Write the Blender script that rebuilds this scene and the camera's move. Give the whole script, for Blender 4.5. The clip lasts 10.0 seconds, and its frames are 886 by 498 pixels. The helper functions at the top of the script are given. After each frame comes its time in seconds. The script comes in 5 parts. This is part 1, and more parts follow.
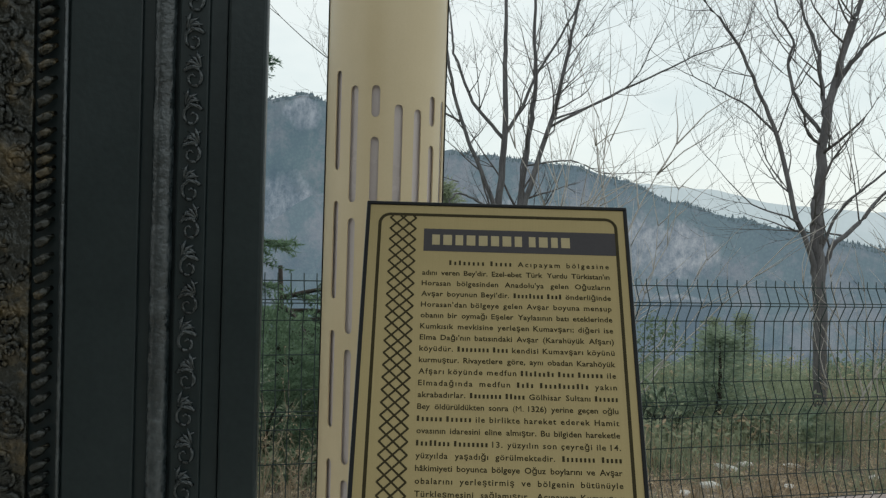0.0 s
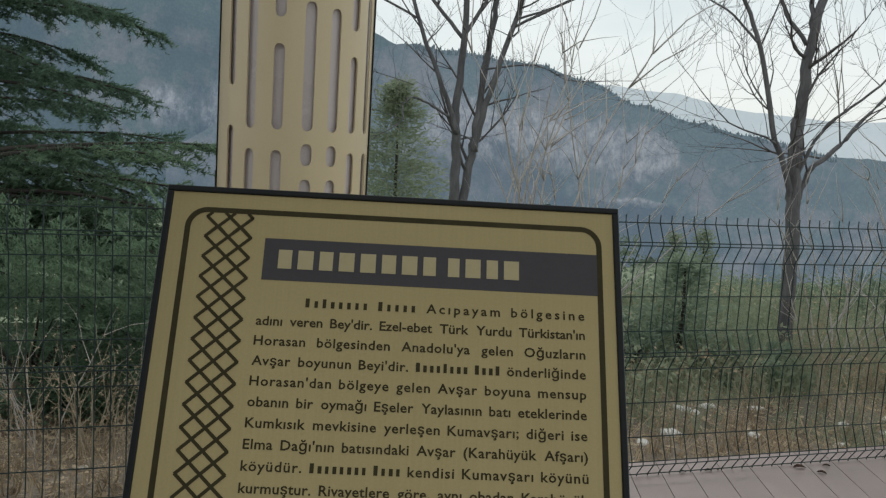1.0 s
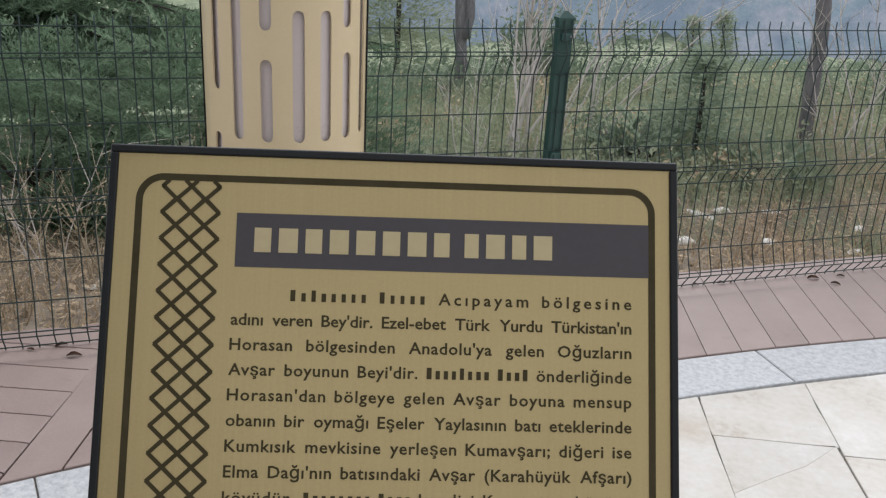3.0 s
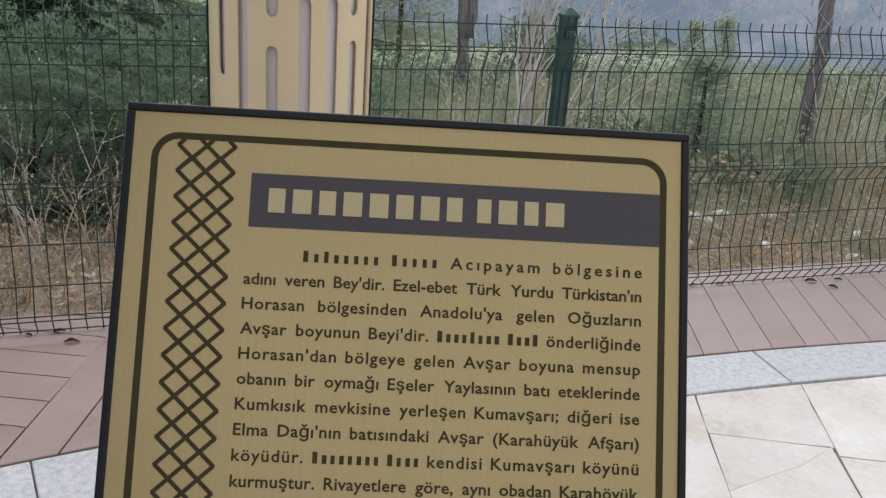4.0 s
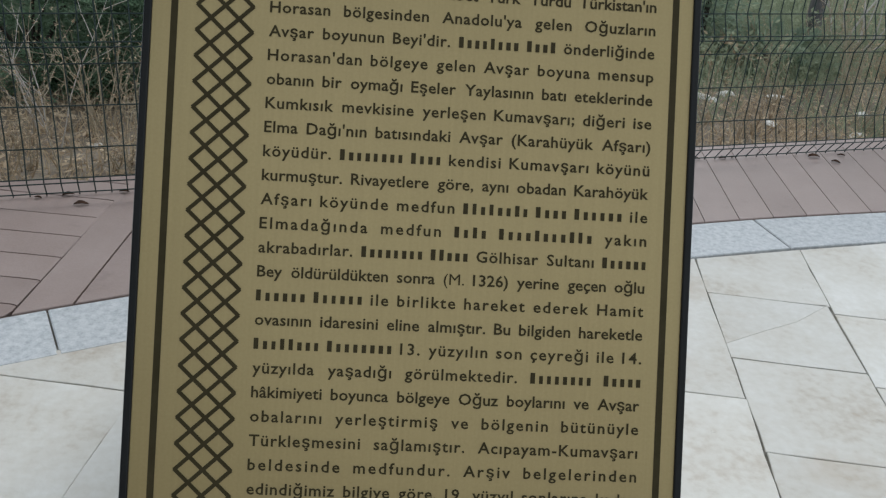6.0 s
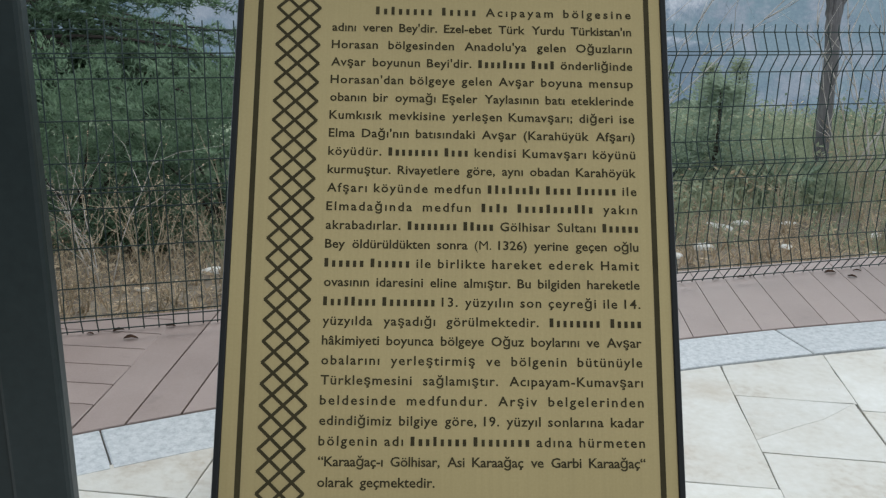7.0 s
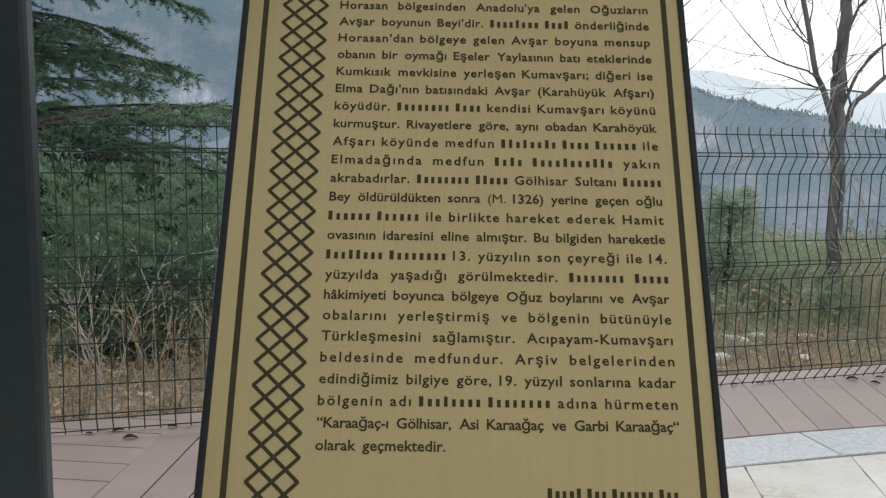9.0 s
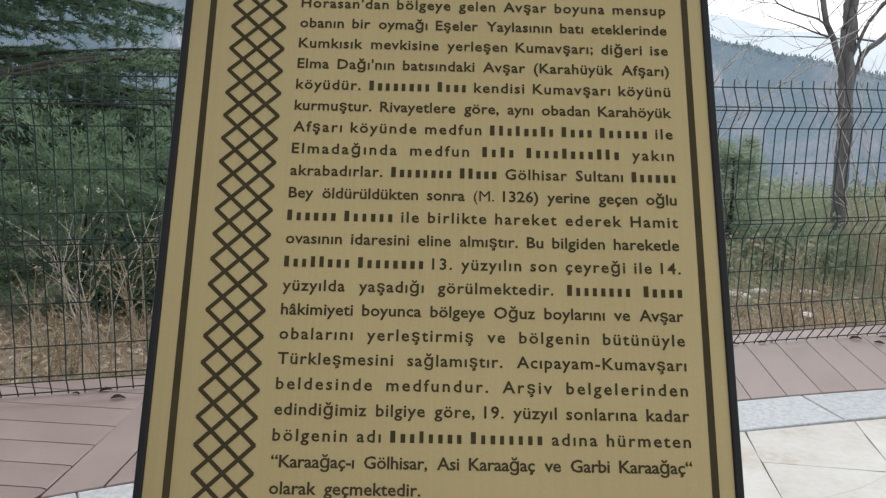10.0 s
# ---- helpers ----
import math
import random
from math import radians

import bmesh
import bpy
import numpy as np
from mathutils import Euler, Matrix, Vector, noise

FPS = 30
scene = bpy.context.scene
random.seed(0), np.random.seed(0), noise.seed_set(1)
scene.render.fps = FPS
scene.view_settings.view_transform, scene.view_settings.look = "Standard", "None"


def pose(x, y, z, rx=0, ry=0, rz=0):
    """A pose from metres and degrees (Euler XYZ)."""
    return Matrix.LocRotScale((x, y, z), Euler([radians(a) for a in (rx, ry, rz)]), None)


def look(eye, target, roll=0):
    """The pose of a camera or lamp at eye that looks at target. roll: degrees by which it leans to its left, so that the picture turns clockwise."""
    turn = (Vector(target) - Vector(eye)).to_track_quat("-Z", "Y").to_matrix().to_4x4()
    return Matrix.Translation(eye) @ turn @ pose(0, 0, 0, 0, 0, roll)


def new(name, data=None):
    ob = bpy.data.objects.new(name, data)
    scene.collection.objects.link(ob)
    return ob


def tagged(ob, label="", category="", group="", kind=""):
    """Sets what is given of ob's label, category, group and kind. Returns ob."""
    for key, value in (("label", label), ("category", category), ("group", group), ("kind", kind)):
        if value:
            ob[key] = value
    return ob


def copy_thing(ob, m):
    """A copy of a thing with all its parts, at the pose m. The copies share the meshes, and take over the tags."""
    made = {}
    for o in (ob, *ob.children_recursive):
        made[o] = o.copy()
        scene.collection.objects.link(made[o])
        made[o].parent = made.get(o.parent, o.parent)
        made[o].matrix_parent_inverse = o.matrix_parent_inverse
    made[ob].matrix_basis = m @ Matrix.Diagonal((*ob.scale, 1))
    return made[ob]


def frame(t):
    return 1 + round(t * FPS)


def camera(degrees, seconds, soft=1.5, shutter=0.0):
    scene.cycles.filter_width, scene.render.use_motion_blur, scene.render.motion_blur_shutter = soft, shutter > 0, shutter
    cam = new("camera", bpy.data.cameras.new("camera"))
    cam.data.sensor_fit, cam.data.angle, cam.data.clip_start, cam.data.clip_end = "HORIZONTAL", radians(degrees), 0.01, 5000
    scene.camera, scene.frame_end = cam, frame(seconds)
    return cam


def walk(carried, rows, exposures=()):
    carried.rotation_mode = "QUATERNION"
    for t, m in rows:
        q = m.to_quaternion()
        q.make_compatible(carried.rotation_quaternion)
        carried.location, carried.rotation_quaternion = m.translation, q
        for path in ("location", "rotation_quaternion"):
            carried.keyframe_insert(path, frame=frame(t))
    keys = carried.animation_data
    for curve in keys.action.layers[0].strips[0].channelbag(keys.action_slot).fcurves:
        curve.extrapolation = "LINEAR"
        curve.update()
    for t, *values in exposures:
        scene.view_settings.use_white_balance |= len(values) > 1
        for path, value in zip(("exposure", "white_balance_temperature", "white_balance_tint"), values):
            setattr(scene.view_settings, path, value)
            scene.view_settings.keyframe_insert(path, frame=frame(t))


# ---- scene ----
# ---- camera ----
cam = camera(51.8, 10.0, soft=1.3)
PATH = [
    (0.0, pose(-0.090, -1.391, 1.327, 88.74, -1.78, -0.29)),
    (0.5, pose(-0.014, -1.073, 1.379, 88.38, -2.82, -1.94)),
    (1.0, pose(-0.002, -0.801, 1.430, 82.39, -3.55, -2.67)),
    (1.5, pose(0.010, -0.678, 1.453, 78.11, -1.81, -3.11)),
    (2.0, pose(0.024, -0.622, 1.476, 71.70, -0.46, -3.24)),
    (2.5, pose(0.006, -0.617, 1.513, 70.22, -2.19, -2.72)),
    (2.7, pose(0.001, -0.616, 1.540, 68.56, -2.55, -2.47)),
    (4.0, pose(-0.014, -0.630, 1.516, 68.64, -4.05, -2.02)),
    (4.5, pose(-0.016, -0.624, 1.484, 67.16, -4.36, -1.87)),
    (5.0, pose(-0.012, -0.629, 1.443, 64.61, -4.66, -1.70)),
    (5.5, pose(-0.009, -0.648, 1.418, 63.06, -4.59, -1.81)),
    (6.0, pose(-0.023, -0.713, 1.399, 62.67, -4.23, -1.89)),
    (6.2, pose(-0.026, -0.755, 1.386, 62.90, -3.46, -1.52)),
    (7.3, pose(-0.029, -0.948, 1.279, 77.25, -0.87, -0.99)),
    (7.5, pose(-0.029, -0.959, 1.252, 79.21, -1.03, -0.35)),
    (8.0, pose(-0.032, -0.989, 1.207, 80.97, -1.51, -0.26)),
    (8.5, pose(-0.035, -0.960, 1.193, 81.44, -1.67, -0.33)),
    (9.0, pose(-0.026, -0.902, 1.153, 81.59, -1.17, -0.52)),
    (9.5, pose(-0.016, -0.844, 1.143, 80.73, -1.12, -0.57)),
    (10.0, pose(-0.010, -0.791, 1.180, 78.16, -1.48, -0.46)),
]
EXPOSURES = [
    (0.0, -0.09, 6500, 2.0),
    (0.5, -0.37, 6500, 3.5),
    (1.0, -0.14, 6500, 5.0),
    (1.5, 0.22, 6500, 9.0),
    (2.0, 0.54, 6500, 12.0),
    (2.7, 0.58, 6500, 13.1),
    (4.0, 0.55, 6500, 15.0),
    (4.5, 0.45, 6500, 13.0),
    (5.0, 0.33, 6500, 11.0),
    (5.5, 0.29, 6300, 9.0),
    (6.0, 0.21, 6150, 7.0),
    (6.3, 0.25, 6150, 6.6),
    (7.5, 0.53, 6250, 5.0),
    (8.0, 0.39, 6400, 5.5),
    (9.5, 0.48, 6500, 10.0),
    (10.0, 0.58, 6500, 11.0),
]
walk(cam, PATH, EXPOSURES)

# ---- sky and sun: bright thin overcast ----
world = bpy.data.worlds.new("overcast_sky")
scene.world = world
world.use_nodes = True
wn, wl = world.node_tree.nodes, world.node_tree.links
wn.clear()
sky = wn.new("ShaderNodeTexSky")
sky.sky_type, sky.sun_disc = "NISHITA", False
sky.sun_elevation, sky.sun_rotation = radians(50), radians(15)
sky_gain = wn.new("ShaderNodeMixRGB")
sky_gain.blend_type = "MULTIPLY"
sky_gain.inputs[0].default_value = 1.0
sky_gain.inputs[2].default_value = (0.11, 0.11, 0.11, 1)
wl.new(sky.outputs[0], sky_gain.inputs[1])
coord = wn.new("ShaderNodeTexCoord")
stretch = wn.new("ShaderNodeMapping")
stretch.inputs["Scale"].default_value = (1.0, 1.0, 2.6)
wl.new(coord.outputs["Generated"], stretch.inputs["Vector"])
cloud = wn.new("ShaderNodeTexNoise")
cloud.inputs["Scale"].default_value = 3.2
cloud.inputs["Detail"].default_value = 6
cloud.inputs["Roughness"].default_value = 0.55
wl.new(stretch.outputs[0], cloud.inputs["Vector"])
cloud_ramp = wn.new("ShaderNodeValToRGB")
cloud_ramp.color_ramp.elements[0].position, cloud_ramp.color_ramp.elements[0].color = 0.34, (0.785, 0.84, 0.875, 1)
cloud_ramp.color_ramp.elements[1].position, cloud_ramp.color_ramp.elements[1].color = 0.58, (0.925, 0.945, 0.962, 1)
wl.new(cloud.outputs["Fac"], cloud_ramp.inputs[0])
cover = wn.new("ShaderNodeMixRGB")
# the haze is thickest low over the horizon and thinner overhead
height = wn.new("ShaderNodeSeparateXYZ")
wl.new(coord.outputs["Generated"], height.inputs[0])
thin = wn.new("ShaderNodeMapRange")
thin.inputs["From Min"].default_value, thin.inputs["From Max"].default_value = 0.55, 1.0
thin.inputs["To Min"].default_value, thin.inputs["To Max"].default_value = 0.90, 0.58
wl.new(height.outputs["Z"], thin.inputs["Value"])
wl.new(thin.outputs[0], cover.inputs[0])
wl.new(sky_gain.outputs[0], cover.inputs[1])
wl.new(cloud_ramp.outputs[0], cover.inputs[2])
bg = wn.new("ShaderNodeBackground")
bg.inputs["Strength"].default_value = 1.0
# thin cloud glows more on the sun's side of the sky
sep = wn.new("ShaderNodeSeparateXYZ")
wl.new(coord.outputs["Generated"], sep.inputs[0])
side = wn.new("ShaderNodeMapRange")
side.inputs["From Min"].default_value, side.inputs["From Max"].default_value = -1.0, 1.0
side.inputs["To Min"].default_value, side.inputs["To Max"].default_value = 0.95, 1.06
wl.new(sep.outputs["Y"], side.inputs["Value"])
wl.new(side.outputs[0], bg.inputs["Strength"])
wl.new(cover.outputs[0], bg.inputs["Color"])
out = wn.new("ShaderNodeOutputWorld")
wl.new(bg.outputs[0], out.inputs["Surface"])

sun_data = bpy.data.lights.new("sun", "SUN")
sun_data.energy, sun_data.angle, sun_data.color = 1.1, radians(16), (1.0, 0.98, 0.96)
sun = new("sun", sun_data)
sun.matrix_world = look((2.2, 8, 10), (0, 0, 0))


# ---- materials ----
def surface(name, colors, scale=8.0, rough=0.6, metal=0.0, bump=0.15, fine=90.0, spec=0.5, stretch=(1, 1, 1), per_piece=0.0, fine_bump=0.5, rough_var=0.12, glow=None):
    """A procedural surface: colours blended by coarse and fine noise, with relief of its own."""
    m = bpy.data.materials.new(name)
    m.use_nodes = True
    n, l = m.node_tree.nodes, m.node_tree.links
    p = n["Principled BSDF"]
    tc = n.new("ShaderNodeTexCoord")
    mp = n.new("ShaderNodeMapping")
    mp.inputs["Scale"].default_value = stretch
    l.new(tc.outputs["Object"], mp.inputs["Vector"])
    big = n.new("ShaderNodeTexNoise")
    big.inputs["Scale"].default_value, big.inputs["Detail"].default_value, big.inputs["Roughness"].default_value = scale, 7, 0.62
    small = n.new("ShaderNodeTexNoise")
    small.inputs["Scale"].default_value, small.inputs["Detail"].default_value = fine, 4
    src = mp.outputs[0]
    if per_piece:
        info = n.new("ShaderNodeObjectInfo")
        shift = n.new("ShaderNodeVectorMath")
        shift.operation = "MULTIPLY_ADD"
        shift.inputs[1].default_value = (37.0, 51.0, 23.0)
        l.new(info.outputs["Random"], shift.inputs[0])
        l.new(mp.outputs[0], shift.inputs[2])
        src = shift.outputs[0]
    l.new(src, big.inputs["Vector"])
    l.new(src, small.inputs["Vector"])
    both = n.new("ShaderNodeMath")
    both.operation = "MULTIPLY_ADD"
    both.inputs[1].default_value = 0.35
    l.new(small.outputs["Fac"], both.inputs[0])
    l.new(big.outputs["Fac"], both.inputs[2])
    ramp = n.new("ShaderNodeValToRGB")
    steps = len(colors)
    for i, c in enumerate(colors):
        pos = 0.45 + 0.48 * i / max(1, steps - 1)
        e = ramp.color_ramp.elements[i] if i < 2 else ramp.color_ramp.elements.new(pos)
        e.position = pos
        e.color = (*c, 1)
    l.new(both.outputs[0], ramp.inputs[0])
    col = ramp.outputs[0]
    if per_piece:
        hsv = n.new("ShaderNodeHueSaturation")
        rng = n.new("ShaderNodeMapRange")
        rng.inputs["To Min"].default_value, rng.inputs["To Max"].default_value = 1 - per_piece, 1 + per_piece
        l.new(info.outputs["Random"], rng.inputs["Value"])
        l.new(rng.outputs[0], hsv.inputs["Value"])
        l.new(col, hsv.inputs["Color"])
        col = hsv.outputs[0]
    l.new(col, p.inputs["Base Color"])
    p.inputs["Metallic"].default_value = metal
    p.inputs["Specular IOR Level"].default_value = spec
    rr = n.new("ShaderNodeMapRange")
    rr.inputs["To Min"].default_value, rr.inputs["To Max"].default_value = max(0.02, rough - rough_var), min(1, rough + rough_var)
    l.new(big.outputs["Fac"], rr.inputs["Value"])
    l.new(rr.outputs[0], p.inputs["Roughness"])
    if bump:
        mixh = n.new("ShaderNodeMath")
        mixh.operation = "MULTIPLY_ADD"
        mixh.inputs[1].default_value = fine_bump
        l.new(small.outputs["Fac"], mixh.inputs[0])
        l.new(big.outputs["Fac"], mixh.inputs[2])
        b = n.new("ShaderNodeBump")
        b.inputs["Strength"].default_value, b.inputs["Distance"].default_value = bump, 0.02
        l.new(mixh.outputs[0], b.inputs["Height"])
        l.new(b.outputs[0], p.inputs["Normal"])
    if glow:
        p.inputs["Emission Color"].default_value = (*glow, 1)
        p.inputs["Emission Strength"].default_value = 1.0
    return m


def leafy(name, dark, light, rough=0.7, through_light=0.42, leaf_share=0.4):
    """Leaves, needles and grass: colour varies from island to island."""
    m = bpy.data.materials.new(name)
    m.use_nodes = True
    n, l = m.node_tree.nodes, m.node_tree.links
    p = n["Principled BSDF"]
    geo = n.new("ShaderNodeNewGeometry")
    ramp = n.new("ShaderNodeValToRGB")
    ramp.color_ramp.elements[0].color, ramp.color_ramp.elements[1].color = (*dark, 1), (*light, 1)
    # tufts of new and old growth, and a smaller difference from leaf to leaf
    tc = n.new("ShaderNodeTexCoord")
    tuft = n.new("ShaderNodeTexNoise")
    tuft.inputs["Scale"].default_value, tuft.inputs["Detail"].default_value = 4.5, 3
    l.new(tc.outputs["Object"], tuft.inputs["Vector"])
    wide = n.new("ShaderNodeMapRange")
    wide.inputs["From Min"].default_value, wide.inputs["From Max"].default_value = 0.32, 0.68
    l.new(tuft.outputs["Fac"], wide.inputs["Value"])
    blend = n.new("ShaderNodeMixRGB")
    blend.inputs[0].default_value = leaf_share
    l.new(wide.outputs[0], blend.inputs[1])
    l.new(geo.outputs["Random Per Island"], blend.inputs[2])
    l.new(blend.outputs[0], ramp.inputs[0])
    l.new(ramp.outputs[0], p.inputs["Base Color"])
    p.inputs["Roughness"].default_value = rough
    p.inputs["Specular IOR Level"].default_value = 0.25
    tr = n.new("ShaderNodeBsdfTranslucent")
    l.new(ramp.outputs[0], tr.inputs["Color"])
    mx = n.new("ShaderNodeMixShader")
    mx.inputs[0].default_value = through_light
    l.new(p.outputs[0], mx.inputs[1])
    l.new(tr.outputs[0], mx.inputs[2])
    l.new(mx.outputs[0], n["Material Output"].inputs["Surface"])
    return m


GOLD = surface("gold_composite_sheet", [(0.322, 0.248, 0.109), (0.362, 0.281, 0.128), (0.406, 0.318, 0.149)], scale=1.8, rough=0.36, metal=0.42, bump=0.012, fine=500, spec=0.5, rough_var=0.05)
PRINT = surface("dark_brown_print", [(0.042, 0.034, 0.016), (0.060, 0.049, 0.025)], scale=40, rough=0.6, bump=0.0, fine=300, spec=0.08)
TITLE = surface("charcoal_print", [(0.050, 0.045, 0.048), (0.063, 0.057, 0.060)], scale=10, spec=0.25, rough=0.45, bump=0.0, fine=200)
TITLE_LETTER = surface("pale_gold_letter", [(0.38, 0.31, 0.16), (0.44, 0.36, 0.20)], scale=20, rough=0.4, metal=0.15, bump=0.0, fine=200)
BLACK_METAL = surface("black_powder_coat", [(0.008, 0.0085, 0.0085), (0.014, 0.015, 0.0155)], scale=30, rough=0.5, bump=0.05, fine=400, spec=0.22)
CREAM = surface("cream_powder_coat", [(0.60, 0.485, 0.30), (0.64, 0.52, 0.33), (0.67, 0.55, 0.36)], scale=1.6, rough=0.30, bump=0.015, fine=220, spec=0.5, rough_var=0.06)
DIFFUSER = surface("milky_tube", [(0.58, 0.51, 0.50), (0.64, 0.57, 0.56)], scale=2.0, rough=0.28, bump=0.0, fine=120)
FENCE_GREEN = surface("dark_green_coating", [(0.014, 0.050, 0.042), (0.022, 0.068, 0.056)], scale=25, rough=0.45, bump=0.04, fine=300)
WIRE = surface("green_coated_wire", [(0.020, 0.036, 0.035), (0.034, 0.055, 0.052)], scale=12, rough=0.55, bump=0.0, fine=200, spec=0.25)
DECK = surface("composite_deck_board", [(0.225, 0.165, 0.145), (0.268, 0.204, 0.182), (0.31, 0.24, 0.216)], scale=2.2, rough=0.42, bump=0.06, fine=160, stretch=(1, 1, 1), per_piece=0.07)
GRANITE = surface("pale_grey_granite", [(0.30, 0.315, 0.33), (0.43, 0.445, 0.455), (0.54, 0.55, 0.55)], scale=55, rough=0.6, bump=0.10, fine=170, per_piece=0.06)
FLAG = surface("cream_limestone", [(0.38, 0.33, 0.27), (0.49, 0.465, 0.415), (0.54, 0.525, 0.485), (0.60, 0.59, 0.56)], scale=2.6, rough=0.6, bump=0.16, fine=40, per_piece=0.08)
def speckled(m, colour, scale, low, high):
    """Scattered small dirt marks over a surface."""
    n, l = m.node_tree.nodes, m.node_tree.links
    p = n["Principled BSDF"]
    old = p.inputs["Base Color"].links[0].from_socket
    tc = n.new("ShaderNodeTexCoord")
    no = n.new("ShaderNodeTexNoise")
    no.inputs["Scale"].default_value, no.inputs["Detail"].default_value, no.inputs["Roughness"].default_value = scale, 5, 0.65
    l.new(tc.outputs["Object"], no.inputs["Vector"])
    rg = n.new("ShaderNodeMapRange")
    rg.inputs["From Min"].default_value, rg.inputs["From Max"].default_value = low, high
    rg.inputs["To Max"].default_value = 0.7
    l.new(no.outputs["Fac"], rg.inputs["Value"])
    mx = n.new("ShaderNodeMixRGB")
    mx.inputs[2].default_value = (*colour, 1)
    l.new(rg.outputs[0], mx.inputs[0])
    l.new(old, mx.inputs[1])
    l.new(mx.outputs[0], p.inputs["Base Color"])


speckled(FLAG, (0.20, 0.165, 0.13), 9.0, 0.68, 0.76)
speckled(FLAG, (0.36, 0.285, 0.205), 1.7, 0.56, 0.72)
speckled(DECK, (0.16, 0.12, 0.11), 5.0, 0.64, 0.80)
def brushed(m, amount):
    """Fine upright brush marks: the gloss and colour change in thin streaks."""
    n, l = m.node_tree.nodes, m.node_tree.links
    p = n["Principled BSDF"]
    tc = n.new("ShaderNodeTexCoord")
    mp = n.new("ShaderNodeMapping")
    mp.inputs["Scale"].default_value = (420.0, 3.0, 1.0)
    l.new(tc.outputs["Object"], mp.inputs["Vector"])
    no = n.new("ShaderNodeTexNoise")
    no.inputs["Scale"].default_value, no.inputs["Detail"].default_value = 1.0, 3
    l.new(mp.outputs[0], no.inputs["Vector"])
    rg = n.new("ShaderNodeMapRange")
    rg.inputs["From Min"].default_value, rg.inputs["From Max"].default_value = 0.3, 0.7
    rg.inputs["To Min"].default_value, rg.inputs["To Max"].default_value = 1 - amount, 1 + amount
    l.new(no.outputs["Fac"], rg.inputs["Value"])
    hsv = n.new("ShaderNodeHueSaturation")
    l.new(rg.outputs[0], hsv.inputs["Value"])
    l.new(p.inputs["Base Color"].links[0].from_socket, hsv.inputs["Color"])
    l.new(hsv.outputs[0], p.inputs["Base Color"])


brushed(GOLD, 0.03)
speckled(GOLD, (0.50, 0.45, 0.32), 70.0, 0.74, 0.80)
JOINT = surface("cement_joint", [(0.12, 0.105, 0.085), (0.24, 0.215, 0.18), (0.42, 0.39, 0.34)], scale=9, rough=0.9, bump=0.4, fine=120)
SUBDECK = surface("dark_under_deck", [(0.015, 0.012, 0.011), (0.028, 0.024, 0.021)], scale=12, rough=0.9, bump=0.1)
BARK = surface("grey_bark", [(0.090, 0.087, 0.091), (0.158, 0.152, 0.158), (0.245, 0.236, 0.24)], scale=14, rough=0.85, bump=0.7, fine=110, stretch=(1, 1, 0.25))
TWIG = surface("thin_bare_twig", [(0.090, 0.082, 0.083), (0.165, 0.15, 0.148)], scale=9, rough=0.8, bump=0.0)
DRY_STEM = surface("tan_dry_stem", [(0.27, 0.225, 0.155), (0.50, 0.43, 0.32)], scale=9, rough=0.85, bump=0.0)
PALE_TWIG = surface("pale_dry_stem", [(0.42, 0.39, 0.365), (0.64, 0.60, 0.56)], scale=9, rough=0.8, bump=0.0)
CEDAR = leafy("cedar_needles", (0.055, 0.098, 0.066), (0.175, 0.262, 0.18))
# A lighter copy of CEDAR: the low cedars' brightness is put into the colour.
LIGHT_CEDAR = leafy("light_cedar_needles", (0.085, 0.140, 0.085), (0.225, 0.320, 0.205), through_light=0.5)
PINE = leafy("shrub_leaves", (0.115, 0.16, 0.11), (0.26, 0.32, 0.23))
PINE_GREEN = leafy("young_pine_needles", (0.20, 0.265, 0.19), (0.36, 0.43, 0.32), through_light=0.6, leaf_share=0.2)
# Paled olive: the haze before the conifers is put into the needle colour.
OLIVE = leafy("hazy_conifer_needles", (0.20, 0.24, 0.16), (0.36, 0.40, 0.28), through_light=0.5)
DARK_WOOD = surface("dark_brown_bough", [(0.03, 0.024, 0.02), (0.06, 0.05, 0.042)], scale=12, rough=0.9, bump=0.2)
STRAW = leafy("dry_straw", (0.23, 0.165, 0.105), (0.74, 0.60, 0.42), leaf_share=0.75)
# Paler than grass itself: haze over the meadow is mixed into this green.
GRASS = leafy("green_grass", (0.195, 0.235, 0.15), (0.42, 0.455, 0.32), through_light=0.5)
DEAD_LEAF = surface("brown_dead_leaf", [(0.035, 0.02, 0.014), (0.09, 0.052, 0.034)], scale=30, rough=0.95, bump=0.2, spec=0.08)
STONE = surface("white_stone", [(0.60, 0.58, 0.54), (0.82, 0.80, 0.76)], scale=12, rough=0.8, bump=0.4)
CARVED = surface("black_green_lacquer", [(0.012, 0.020, 0.022), (0.020, 0.030, 0.032), (0.028, 0.039, 0.042)], scale=3, rough=0.34, bump=0.04, fine=120, spec=0.4)
# The palest tone carries gloss highlights of the relief as well as wear.
CARVED_WORN_GLINT = surface("worn_glinting_relief", [(0.012, 0.017, 0.018), (0.030, 0.040, 0.044), (0.080, 0.094, 0.100)], scale=22, rough=0.18, bump=0.3, fine=110, spec=0.85, rough_var=0.14)
# Dark bronze; its gold third tone paints the glints on the carving.
BRONZED = surface("bronzed_carving_glints", [(0.010, 0.014, 0.013), (0.022, 0.024, 0.018), (0.17, 0.125, 0.06)], scale=13, rough=0.22, bump=0.7, fine=70, metal=0.3, spec=0.9)


# ---- helpers for building ----
def mesh_of(name, verts, faces, material, smooth=False):
    me = bpy.data.meshes.new(name)
    me.from_pydata([tuple(v) for v in verts], [], faces)
    me.materials.append(material)
    if smooth:
        me.polygons.foreach_set("use_smooth", [True] * len(me.polygons))
    me.update()
    return me


